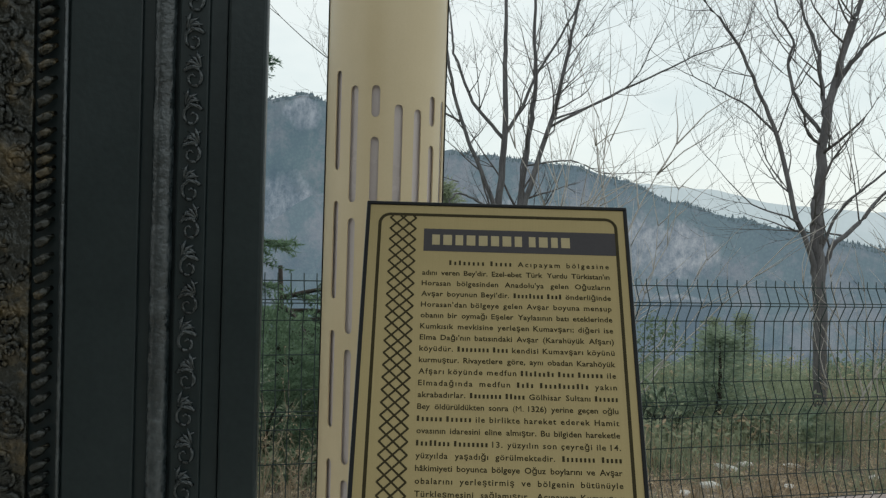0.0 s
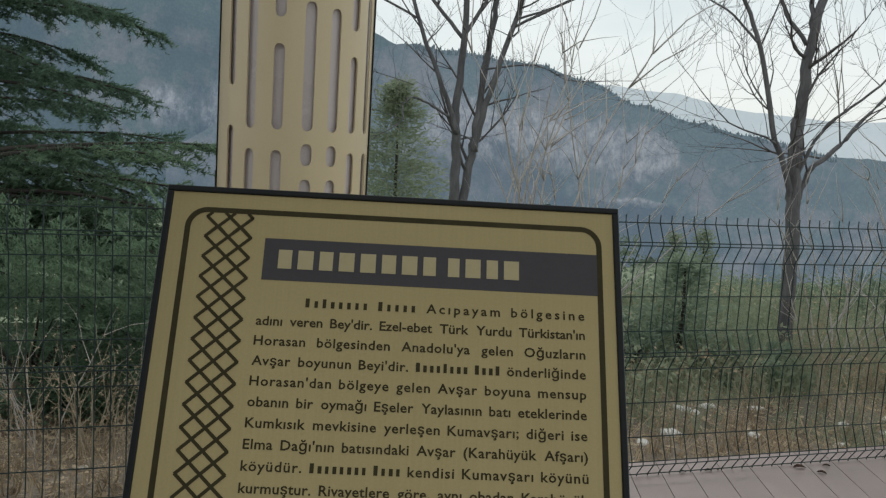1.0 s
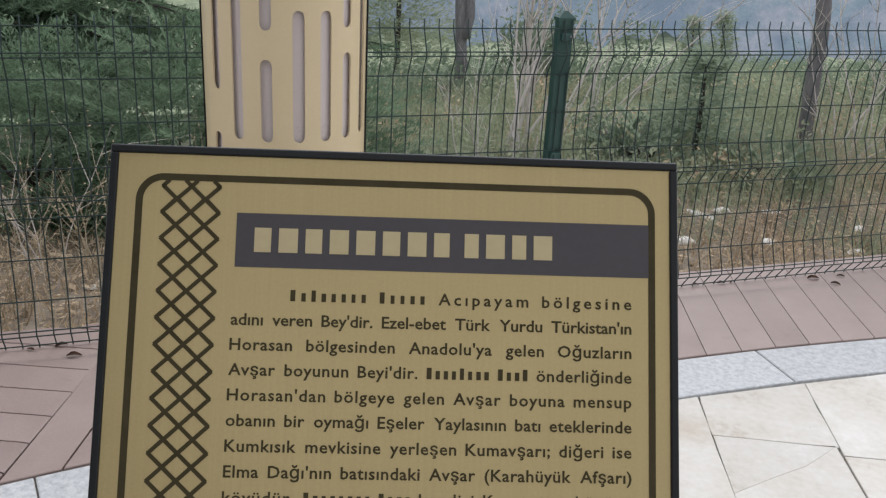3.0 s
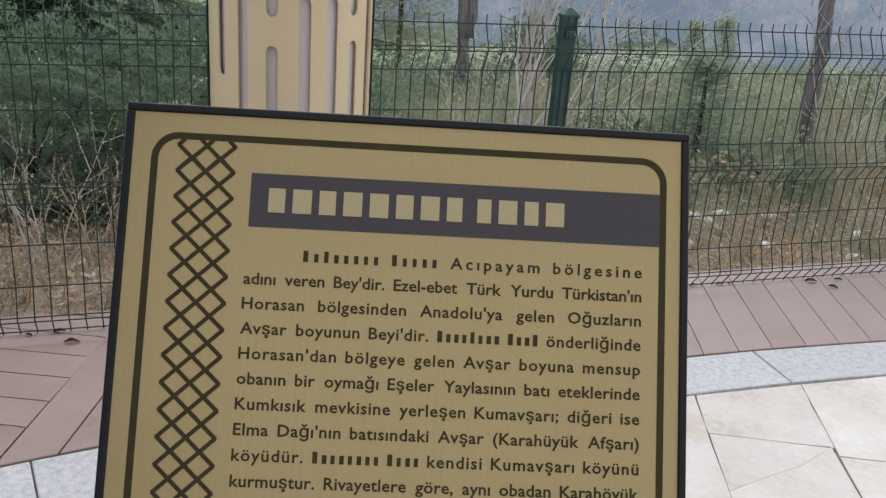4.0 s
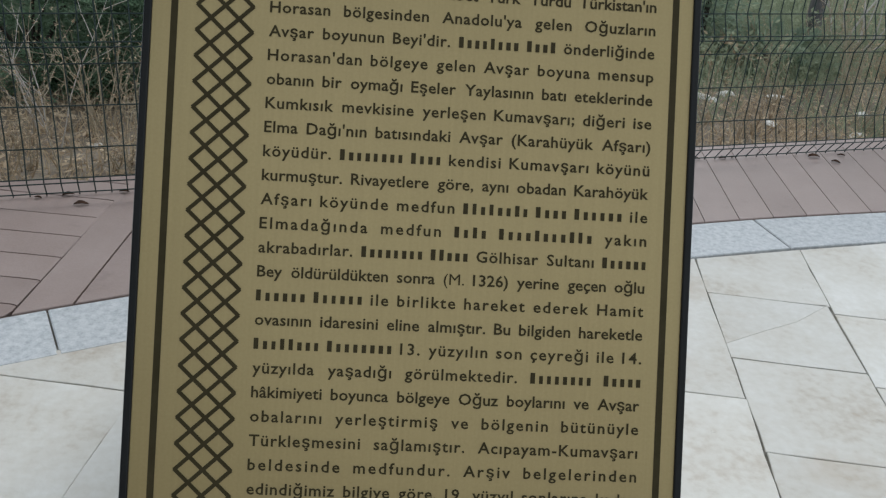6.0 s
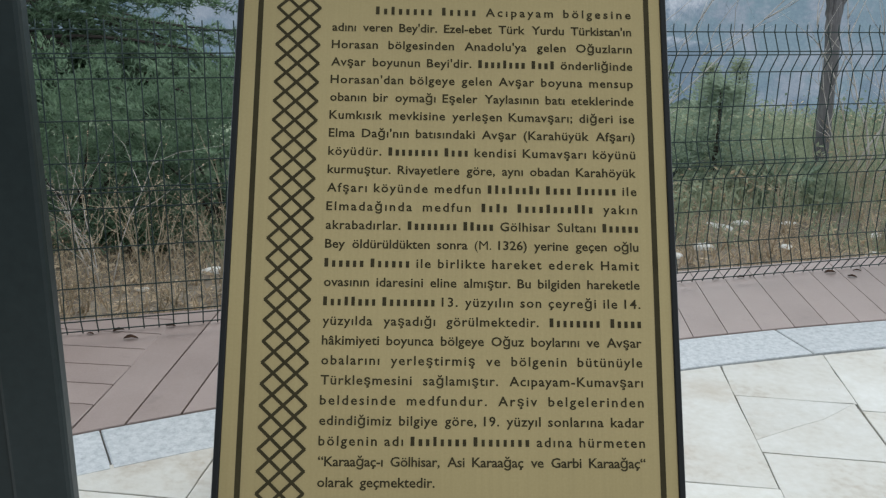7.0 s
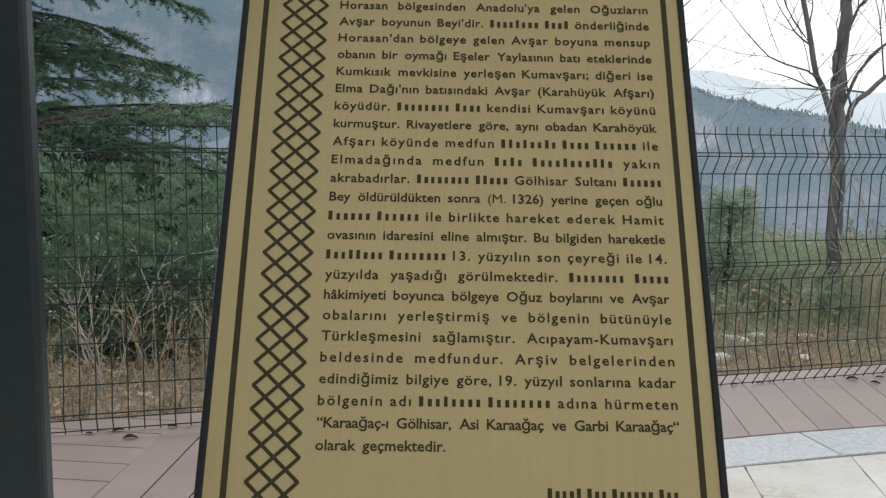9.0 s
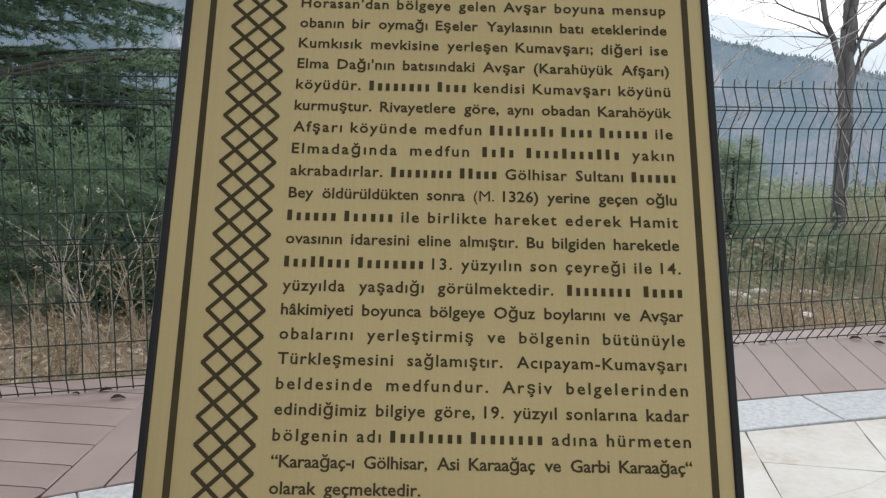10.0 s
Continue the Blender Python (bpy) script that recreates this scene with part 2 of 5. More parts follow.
def thing(name, verts, faces, material, smooth=False):
    return new(name, mesh_of(name, verts, faces, material, smooth))


def under(ob, parent, label=""):
    ob.parent = parent
    return tagged(ob, label) if label else ob


def part(name, bm, material, parent, label="", smooth=False):
    me = bpy.data.meshes.new(name)
    bm.to_mesh(me)
    bm.free()
    me.materials.append(material)
    if smooth:
        me.polygons.foreach_set("use_smooth", [True] * len(me.polygons))
    return under(new(name, me), parent, label)


def box_bm(x0, y0, z0, x1, y1, z1, bevel=0.0, segments=2):
    bm = bmesh.new()
    bmesh.ops.create_cube(bm, size=1, matrix=Matrix.Translation(((x0 + x1) / 2, (y0 + y1) / 2, (z0 + z1) / 2)) @ Matrix.Diagonal((x1 - x0, y1 - y0, z1 - z0, 1)))
    if bevel:
        bmesh.ops.bevel(bm, geom=bm.edges[:], offset=bevel, segments=segments, affect="EDGES", profile=0.5)
    return bm


def prism(outline, z0, z1, chamfer=0.0):
    """Vertices and faces of an upright prism over an outline (counter-clockwise), with chamfered top edges."""
    n = len(outline)
    c = (sum(p[0] for p in outline) / n, sum(p[1] for p in outline) / n)
    verts = [(x, y, z0) for x, y in outline] + [(x, y, z1 - chamfer) for x, y in outline]
    faces = [(i, (i + 1) % n, n + (i + 1) % n, n + i) for i in range(n)]
    if chamfer:
        for x, y in outline:
            d = math.hypot(x - c[0], y - c[1]) or 1
            k = 1 - 1.4 * chamfer / d
            verts.append((c[0] + (x - c[0]) * k, c[1] + (y - c[1]) * k, z1))
        faces += [(n + i, n + (i + 1) % n, 2 * n + (i + 1) % n, 2 * n + i) for i in range(n)]
        faces.append(tuple(range(2 * n, 3 * n)))
    else:
        faces.append(tuple(range(n, 2 * n)))
    faces.append(tuple(range(n - 1, -1, -1)))
    return verts, faces


class Pile:
    """Gathers many small pieces of one material into one mesh."""

    def __init__(self):
        self.v, self.f = [], []

    def tube(self, points, radii, sides=5):
        base = len(self.v)
        pts = [Vector(p) for p in points]
        for i, p in enumerate(pts):
            d = (pts[min(i + 1, len(pts) - 1)] - pts[max(i - 1, 0)]).normalized()
            a = d.orthogonal().normalized()
            b = d.cross(a)
            for k in range(sides):
                w = 2 * math.pi * k / sides
                self.v.append(p + (a * math.cos(w) + b * math.sin(w)) * radii[i])
        for i in range(len(pts) - 1):
            for k in range(sides):
                k2 = (k + 1) % sides
                self.f.append((base + i * sides + k, base + i * sides + k2, base + (i + 1) * sides + k2, base + (i + 1) * sides + k))
        self.f.append(tuple(base + k for k in range(sides - 1, -1, -1)))
        self.f.append(tuple(base + (len(pts) - 1) * sides + k for k in range(sides)))

    def blade(self, p, tip, side):
        b = len(self.v)
        self.v += [p - side, p + side, tip]
        self.f.append((b, b + 1, b + 2))

    def leaf(self, p, along, across):
        b = len(self.v)
        self.v += [p, p + along * 0.5 + across, p + along, p + along * 0.5 - across]
        self.f.append((b, b + 1, b + 2, b + 3))

    def box(self, x0, y0, z0, x1, y1, z1):
        b = len(self.v)
        self.v += [Vector(c) for c in ((x0, y0, z0), (x1, y0, z0), (x1, y1, z0), (x0, y1, z0), (x0, y0, z1), (x1, y0, z1), (x1, y1, z1), (x0, y1, z1))]
        self.f += [tuple(b + i for i in f) for f in ((3, 2, 1, 0), (4, 5, 6, 7), (0, 1, 5, 4), (1, 2, 6, 5), (2, 3, 7, 6), (3, 0, 4, 7))]

    def make(self, name, material, smooth=False):
        return thing(name, self.v, self.f, material, smooth)


def smooth_line(points, steps=4):
    """A softer line through control points (Catmull-Rom)."""
    p = [Vector(q) for q in points]
    p = [p[0] * 2 - p[1]] + p + [p[-1] * 2 - p[-2]]
    res = []
    for i in range(1, len(p) - 2):
        for k in range(steps):
            t = k / steps
            res.append(0.5 * ((2 * p[i]) + (p[i + 1] - p[i - 1]) * t + (2 * p[i - 1] - 5 * p[i] + 4 * p[i + 1] - p[i + 2]) * t * t + (3 * p[i] - p[i - 1] - 3 * p[i + 1] + p[i + 2]) * t ** 3))
    res.append(p[-2])
    return res


def fence_y(x):
    return 2.589 + 0.2834 * x


ARC_X, ARC_Y, ARC_DECK, ARC_BAND = 4.5, -9.6, 12.375, 12.135


def arc_y(x, r):
    return ARC_Y + math.sqrt(r * r - (x - ARC_X) ** 2)


def ground_z(x, y):
    """Height of the open ground: level beside the deck, then falling to the valley."""
    r = max(0.0, y - fence_y(x) - 0.15)
    z = -0.07 - 0.02 * min(r, 3.0)
    if r > 3.0:
        s = min(r, 34.0) - 3.0
        z -= 0.172 * s * min(1.0, s / 4.0)
    if r > 34.0:
        z -= 0.26 * (min(r, 240.0) - 34.0)
    return z


# ---- ground, terrace ----
def build_ground():
    xs = [-2500, -900, -300, -120, -60, -30, -18, -12] + [-9 + 0.25 * i for i in range(77)] + [13, 18, 30, 60, 120, 300, 900, 2500]
    ys = [0.0, 0.12, 0.25] + [0.25 + 0.2 * i for i in range(1, 41)] + [9, 10, 11.5, 13.5, 16, 20, 25, 31, 40, 55, 80, 120, 180, 260, 500, 1200, 3000]
    verts, faces = [], []
    for j, d in enumerate(ys):
        for x in xs:
            y = fence_y(max(-9, min(10, x))) + 0.13 + d
            z = ground_z(x, fence_y(x) + 0.13 + d)
            near = 1.0 if d < 12 else 0.0
            z += near * 0.03 * noise.noise((x * 1.7, y * 1.7, 0)) * min(1, d * 4) + (0.25 * noise.noise((x * 0.13, y * 0.13, 3)) if d > 4 else 0)
            verts.append((x, y, z))
    w = len(xs)
    for j in range(len(ys) - 1):
        for i in range(w - 1):
            a = j * w + i
            faces.append((a, a + 1, a + w + 1, a + w))
    # the part under and behind the terrace
    b = len(verts)
    verts += [(xs[0], fence_y(-9) + 0.13, -0.12), (xs[-1], fence_y(10) + 0.13, -0.12), (xs[-1], -2500, -0.12), (xs[0], -2500, -0.12)]
    faces.append((b, b + 3, b + 2, b + 1))
    m = surface("dry_earth_and_meadow", [(0.11, 0.088, 0.065), (0.19, 0.158, 0.12), (0.30, 0.255, 0.20)], scale=1.3, rough=0.95, bump=0.6, fine=22)
    n, l = m.node_tree.nodes, m.node_tree.links
    p = n["Principled BSDF"]
    old = p.inputs["Base Color"].links[0].from_socket
    tc = n.new("ShaderNodeTexCoord")
    sep = n.new("ShaderNodeSeparateXYZ")
    l.new(tc.outputs["Object"], sep.inputs[0])
    far = n.new("ShaderNodeMapRange")
    far.inputs["From Min"].default_value, far.inputs["From Max"].default_value = 4.3, 6.0
    l.new(sep.outputs["Y"], far.inputs["Value"])
    gn = n.new("ShaderNodeTexNoise")
    gn.inputs["Scale"].default_value, gn.inputs["Detail"].default_value = 0.22, 9
    l.new(tc.outputs["Object"], gn.inputs["Vector"])
    gr = n.new("ShaderNodeValToRGB")
    gr.color_ramp.elements[0].position, gr.color_ramp.elements[0].color = 0.35, (0.13, 0.165, 0.10, 1)
    gr.color_ramp.elements[1].position, gr.color_ramp.elements[1].color = 0.65, (0.27, 0.31, 0.19, 1)
    l.new(gn.outputs["Fac"], gr.inputs[0])
    mx = n.new("ShaderNodeMixRGB")
    l.new(far.outputs[0], mx.inputs[0])
    l.new(old, mx.inputs[1])
    l.new(gr.outputs[0], mx.inputs[2])
    l.new(mx.outputs[0], p.inputs["Base Color"])
    g = thing("ground", verts, faces, m, smooth=True)
    tagged(g, "dry earth slope falling to a green valley", "ground", kind="structure")


build_ground()


def build_terrace_bed():
    # bed under the paving, cut along the same arc as the kerb band
    xs = [-5.0 + 0.25 * i for i in range(53)]
    bed = [(x, arc_y(x, ARC_DECK)) for x in xs]
    outline = [(-5.0, -7.0), (8.0, -7.0)] + bed[::-1]
    v, f = prism(outline, -0.119, -0.012)
    tagged(thing("pavement", v, f, JOINT), "cement bed under cream stone flags", "pavement", kind="structure")
    back = [(x, fence_y(x) + 0.165) for x in xs]
    outline = [(x, arc_y(x, ARC_DECK) + 0.002) for x in xs] + back[::-1]
    v, f = prism(outline, -0.118, -0.03)
    return tagged(thing("deck", v, f, SUBDECK), "brown composite board deck along the fence", "deck", kind="structure")


deck = build_terrace_bed()

# unseen walls added behind and beside the visitor to darken the sign's reflections
shade_wall_plaster = surface("grey_beige_plaster", [(0.20, 0.18, 0.155), (0.26, 0.235, 0.205)], scale=1.2, rough=0.85, bump=0.2, fine=60)
v, f = prism([(-12, -7.3), (14, -7.3), (14, -7.0), (-12, -7.0)], -0.119, 2.5, 0.01)
tagged(thing("shade_wall_south", v, f, shade_wall_plaster), "plain grey-beige wall, unseen, added behind the terrace to darken sign reflections", "wall", kind="structure")
v, f = prism([(-2.3, -7.0), (-2.0, -7.0), (-2.0, -0.9), (-2.3, -0.9)], -0.119, 3.4, 0.01)
tagged(thing("shade_wall_west", v, f, shade_wall_plaster), "plain grey-beige side wall, unseen, added to darken the sign's left part", "wall", kind="structure")

# ---- distant hills ----
def profile(points, a):
    for (a0, e0), (a1, e1) in zip(points, points[1:]):
        if a <= a1:
            t = max(0.0, min(1.0, (a - a0) / (a1 - a0)))
            t = t * t * (3 - 2 * t)
            return e0 + (e1 - e0) * t
    return points[-1][1]


def hill(name, ridge, a0, a1, r0, r1, low, material, seed, crag, label, steps=300, rows=70):
    """A wooded mountainside: rises from the valley at r0 to its ridge line (degrees over the eye) at r1."""
    verts, faces = [], []
    for i in range(steps + 1):
        a = a0 + (a1 - a0) * i / steps
        top = profile(ridge, a)
        top += 0.10 * noise.noise((a * 1.1, seed, 0)) + 0.06 * noise.noise((a * 4.0, seed, 1))
        for j in range(rows + 1):
            s = j / rows
            e = low + (top - low) * s
            r = r0 + (r1 - r0) * s ** 1.25
            bend = math.sin(math.pi * min(1, s)) ** 0.8
            r += bend * (r1 - r0) * (0.30 * noise.noise((a * 0.16, s * 2.2, seed)) + 0.10 * noise.noise((a * 0.6, s * 6, seed + 2)) + 0.045 * noise.noise((a * 2.2, s * 19, seed + 4)))
            r -= crag(a, e) * (r1 - r0) * 0.05 * (1 + noise.noise((a * 1.8, s * 14, seed + 7)))
            verts.append((r * math.sin(radians(a)), r * math.cos(radians(a)), 1.4 + r * math.tan(radians(e))))
    w = rows + 1
    for i in range(steps):
        for j in range(rows):
            faces.append((i * w + j, (i + 1) * w + j, (i + 1) * w + j + 1, i * w + j + 1))
    ob = thing(name, verts, faces, material, smooth=True)
    attr = ob.data.attributes.new("crag", "FLOAT", "POINT")
    vals = []
    for i in range(steps + 1):
        a = a0 + (a1 - a0) * i / steps
        top = profile(ridge, a)
        for j in range(rows + 1):
            vals.append(crag(a, low + (top - low) * j / rows))
    attr.data.foreach_set("value", vals)
    lay = ob.data.attributes.new("slope", "FLOAT_VECTOR", "POINT")
    flat = []
    for i in range(steps + 1):
        a = a0 + (a1 - a0) * i / steps
        top = profile(ridge, a)
        for j in range(rows + 1):
            flat += [radians(a) * r1, radians(low + (top - low) * j / rows) * r1, seed]
    lay.data.foreach_set("vector", flat)
    tagged(ob, label, "hill", kind="structure")
    return ob


def hill_material(name, wood, scrub, rock, haze_glow, scale):
    """Woodland, brown scrub and streaked rock, with the valley haze added as emission."""
    m = bpy.data.materials.new(name)
    m.use_nodes = True
    n, l = m.node_tree.nodes, m.node_tree.links
    p = n["Principled BSDF"]
    lie = n.new("ShaderNodeAttribute")
    lie.attribute_name = "slope"

    def noise_at(sc, detail, rough, squash=(1, 1, 1)):
        mp = n.new("ShaderNodeMapping")
        mp.inputs["Scale"].default_value = squash
        l.new(lie.outputs["Vector"], mp.inputs["Vector"])
        no = n.new("ShaderNodeTexNoise")
        no.inputs["Scale"].default_value, no.inputs["Detail"].default_value, no.inputs["Roughness"].default_value = sc, detail, rough
        l.new(mp.outputs[0], no.inputs["Vector"])
        return no.outputs["Fac"]

    def ramp_of(src, lo, hi, c0, c1):
        r = n.new("ShaderNodeValToRGB")
        r.color_ramp.elements[0].position, r.color_ramp.elements[0].color = lo, (*c0, 1)
        r.color_ramp.elements[1].position, r.color_ramp.elements[1].color = hi, (*c1, 1)
        l.new(src, r.inputs[0])
        return r.outputs[0]

    def mixed(fac, a, b):
        x = n.new("ShaderNodeMixRGB")
        l.new(fac, x.inputs[0])
        l.new(a, x.inputs[1])
        l.new(b, x.inputs[2])
        return x.outputs[0]

    tree = n.new("ShaderNodeTexVoronoi")
    tree.inputs["Scale"].default_value = scale * 20
    l.new(lie.outputs["Vector"], tree.inputs["Vector"])
    fine = noise_at(scale * 14, 6, 0.7)
    woods = ramp_of(tree.outputs["Distance"], 0.05, 0.75, [c * 1.2 for c in wood], [c * 0.75 for c in wood])
    brown = ramp_of(fine, 0.36, 0.66, [c * 0.75 for c in scrub], [c * 1.25 for c in scrub])
    cover = noise_at(scale * 1.3, 9, 0.72)
    land = mixed(ramp_of(cover, 0.47, 0.58, (0, 0, 0), (1, 1, 1)), woods, brown)
    stone = ramp_of(noise_at(scale * 7, 10, 0.78, (1, 0.55, 1)), 0.38, 0.64, [c * 0.3 for c in rock], [c * 1.45 for c in rock])
    at = n.new("ShaderNodeAttribute")
    at.attribute_name = "crag"
    patch = n.new("ShaderNodeMath")
    patch.operation = "MULTIPLY"
    l.new(at.outputs["Fac"], patch.inputs[0])
    l.new(noise_at(scale * 3.2, 10, 0.74, (1, 0.7, 1)), patch.inputs[1])
    face = mixed(ramp_of(patch.outputs[0], 0.27, 0.43, (0, 0, 0), (1, 1, 1)), land, stone)
    l.new(face, p.inputs["Base Color"])
    p.inputs["Roughness"].default_value = 1.0
    p.inputs["Specular IOR Level"].default_value = 0.0
    # valley haze: the far backdrop's surface itself emits this bluish tone
    p.inputs["Emission Color"].default_value = (*haze_glow, 1)
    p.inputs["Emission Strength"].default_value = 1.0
    b = n.new("ShaderNodeBump")
    b.inputs["Strength"].default_value, b.inputs["Distance"].default_value = 0.7, 2.0
    l.new(fine, b.inputs["Height"])
    l.new(b.outputs[0], p.inputs["Normal"])
    return m


def blob(a, e, a0, e0, wa, we):
    return math.exp(-((a - a0) / wa) ** 2 - ((e - e0) / we) ** 2)


def crag_right(a, e):
    return min(1.0, 1.0 * blob(a, e, 9.5, -0.4, 5.5, 2.6) + 1.0 * blob(a, e, 15.2, -1.0, 2.4, 1.8) + 0.85 * blob(a, e, 3.0, 0.4, 3.5, 2.4) + 1.3 * blob(a, e, 15.0, -3.9, 2.0, 0.28))


def crag_left(a, e):
    return min(1.0, 1.2 * blob(a, e, -9.5, 0.5, 2.6, 3.2) + 1.2 * blob(a, e, -8.6, 6.9, 1.6, 1.2) + 0.9 * blob(a, e, -14.5, 0.2, 2.5, 1.8))


RIDGE_LEFT = [(-75, 9), (-45, 11), (-19, 9.3), (-13.8, 8.0), (-11.5, 7.5), (-9.7, 7.8), (-8.6, 8.1), (-7, 7.6), (-4, 6.3), (0, 4.8), (6, 3.0), (12, 1)]
RIDGE_RIGHT = [(-14, -2), (-7, 2.0), (-3, 4.3), (0.5, 4.95), (2.6, 4.7), (8, 4.2), (11.3, 3.35), (14.7, 2.05), (18, 1.2), (21, 0.6), (26, -0.3), (45, -1.5), (75, 0)]
RIDGE_FAR = [(-10, 1), (4, 2.6), (12, 3.2), (16, 2.9), (21, 2.0), (26, 1.7), (40, 3.0), (75, 4)]
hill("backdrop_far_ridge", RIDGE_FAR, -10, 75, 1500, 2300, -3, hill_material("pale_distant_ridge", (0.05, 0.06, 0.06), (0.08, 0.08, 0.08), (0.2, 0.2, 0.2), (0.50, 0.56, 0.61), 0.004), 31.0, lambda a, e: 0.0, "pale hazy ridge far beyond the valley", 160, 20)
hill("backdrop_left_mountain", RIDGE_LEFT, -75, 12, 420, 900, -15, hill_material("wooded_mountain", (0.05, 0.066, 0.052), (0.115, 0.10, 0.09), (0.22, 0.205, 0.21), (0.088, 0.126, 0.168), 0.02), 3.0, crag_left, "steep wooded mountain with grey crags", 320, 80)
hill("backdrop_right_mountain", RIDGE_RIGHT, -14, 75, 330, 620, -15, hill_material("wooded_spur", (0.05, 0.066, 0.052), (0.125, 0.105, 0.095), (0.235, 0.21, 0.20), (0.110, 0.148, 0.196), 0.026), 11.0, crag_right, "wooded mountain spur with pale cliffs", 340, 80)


def ridge_trees(name, ridge, a0, a1, r, count, seed, haze_glow, label):
    rnd = random.Random(seed)
    pile = Pile()
    for _ in range(count):
        a = rnd.uniform(a0, a1)
        e = profile(ridge, a) + rnd.uniform(-0.30, 0.09)
        h = (0.5 + 2.3 * rnd.random() ** 2) * r / 620
        x, y, z = r * math.sin(radians(a)), r * math.cos(radians(a)), 1.4 + r * math.tan(radians(e)) - h * 0.25
        w = h * rnd.uniform(0.22, 0.42)
        pile.tube([(x, y, z), (x, y, z + h * 0.5), (x + rnd.uniform(-.2, .2), y, z + h)], [w, w * 0.62, 0.05], 5)
    # The trees emit the haze tone too, so they pale with the hills.
    ob = pile.make(name, surface(name + "_wood", [(0.018, 0.026, 0.022), (0.03, 0.04, 0.034)], scale=0.1, rough=1, bump=0, glow=haze_glow))
    tagged(ob, label, "trees", kind="stuff")


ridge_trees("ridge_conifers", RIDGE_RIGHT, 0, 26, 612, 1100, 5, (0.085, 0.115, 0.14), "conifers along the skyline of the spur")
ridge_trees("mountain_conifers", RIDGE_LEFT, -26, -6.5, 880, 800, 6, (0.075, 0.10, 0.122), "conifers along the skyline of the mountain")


# ---- information sign ----
def empty(name, m, label, category, group=""):
    e = new(name)
    e.empty_display_size = 0.1
    e.matrix_world = m
    return tagged(e, label, category, group)


SIGN_L, SIGN_R, SIGN_T, SIGN_B = -0.0865, 0.3075, 0.1045, -0.535
ROW, WIDE = 0.01685, 0.275
FACE = 0.0
sign_pose = Matrix.Translation((-0.112, -0.049, 1.274)) @ Matrix(((1, -0.003, -0.002), (0, 0.472, -0.882), (0.003, 0.882, 0.472))).to_4x4()
# the stand's foot on the paving, straight under the board
sign_root = empty("information_sign", pose(0.0, 0.09, 0.0), "tilted gold information board with dark print on a black stand", "sign")


def on_sign(ob, label=""):
    ob.parent = sign_root
    ob.matrix_parent_inverse = Matrix.Translation((0.0, -0.09, 0.0))
    ob.matrix_basis = sign_pose
    return tagged(ob, label) if label else ob


def sign_part(name, bm, material, label="", smooth=False):
    me = bpy.data.meshes.new(name)
    bm.to_mesh(me)
    bm.free()
    me.materials.append(material)
    if smooth:
        me.polygons.foreach_set("use_smooth", [True] * len(me.polygons))
    return on_sign(new(name, me), label)


def flat_shape(loops, z, thick, bm=None):
    """Quads between two outlines of equal count: a printed line with a little thickness."""
    bm = bm or bmesh.new()
    outer, inner = loops
    top_o = [bm.verts.new((x, y, z + thick)) for x, y in outer]
    top_i = [bm.verts.new((x, y, z + thick)) for x, y in inner]
    for i in range(len(outer) - 1):
        bm.faces.new((top_o[i], top_o[i + 1], top_i[i + 1], top_i[i]))
    return bm


def build_sign_board():
    sign_part("board", box_bm(SIGN_L + 0.001, SIGN_B + 0.001, -0.026, SIGN_R - 0.001, SIGN_T - 0.001, -0.0015, 0.002), BLACK_METAL, "black metal backing board")
    sign_part("face", box_bm(SIGN_L + 0.0045, SIGN_B + 0.0045, -0.0012, SIGN_R - 0.0045, SIGN_T - 0.0045, FACE), GOLD, "brushed gold composite face")
    e = 0.0054
    for name, b in (("frame_bar", (SIGN_L, SIGN_T - e, SIGN_R, SIGN_T)), ("frame_bar", (SIGN_L, SIGN_B, SIGN_R, SIGN_B + e)),
                    ("frame_bar", (SIGN_L, SIGN_B + e, SIGN_L + e, SIGN_T - e)), ("frame_bar", (SIGN_R - e, SIGN_B + e, SIGN_R, SIGN_T - e))):
        sign_part(name, box_bm(b[0], b[1], -0.024, b[2], b[3], 0.0022, 0.0011), BLACK_METAL, "black frame edge")
    # a thin bright edging round the outside of the frame
    for b in ((SIGN_R, SIGN_B, SIGN_R + 0.0008, SIGN_T), (SIGN_L - 0.0008, SIGN_B, SIGN_L, SIGN_T), (SIGN_L, SIGN_T, SIGN_R, SIGN_T + 0.0009)):
        sign_part("edging", box_bm(b[0], b[1], -0.018, b[2], b[3], -0.001), FENCE_GREY, "thin grey aluminium edging")


FENCE_GREY = surface("grey_aluminium", [(0.16, 0.17, 0.18), (0.24, 0.25, 0.26)], scale=20, rough=0.4, metal=0.6, bump=0.02)
build_sign_board()


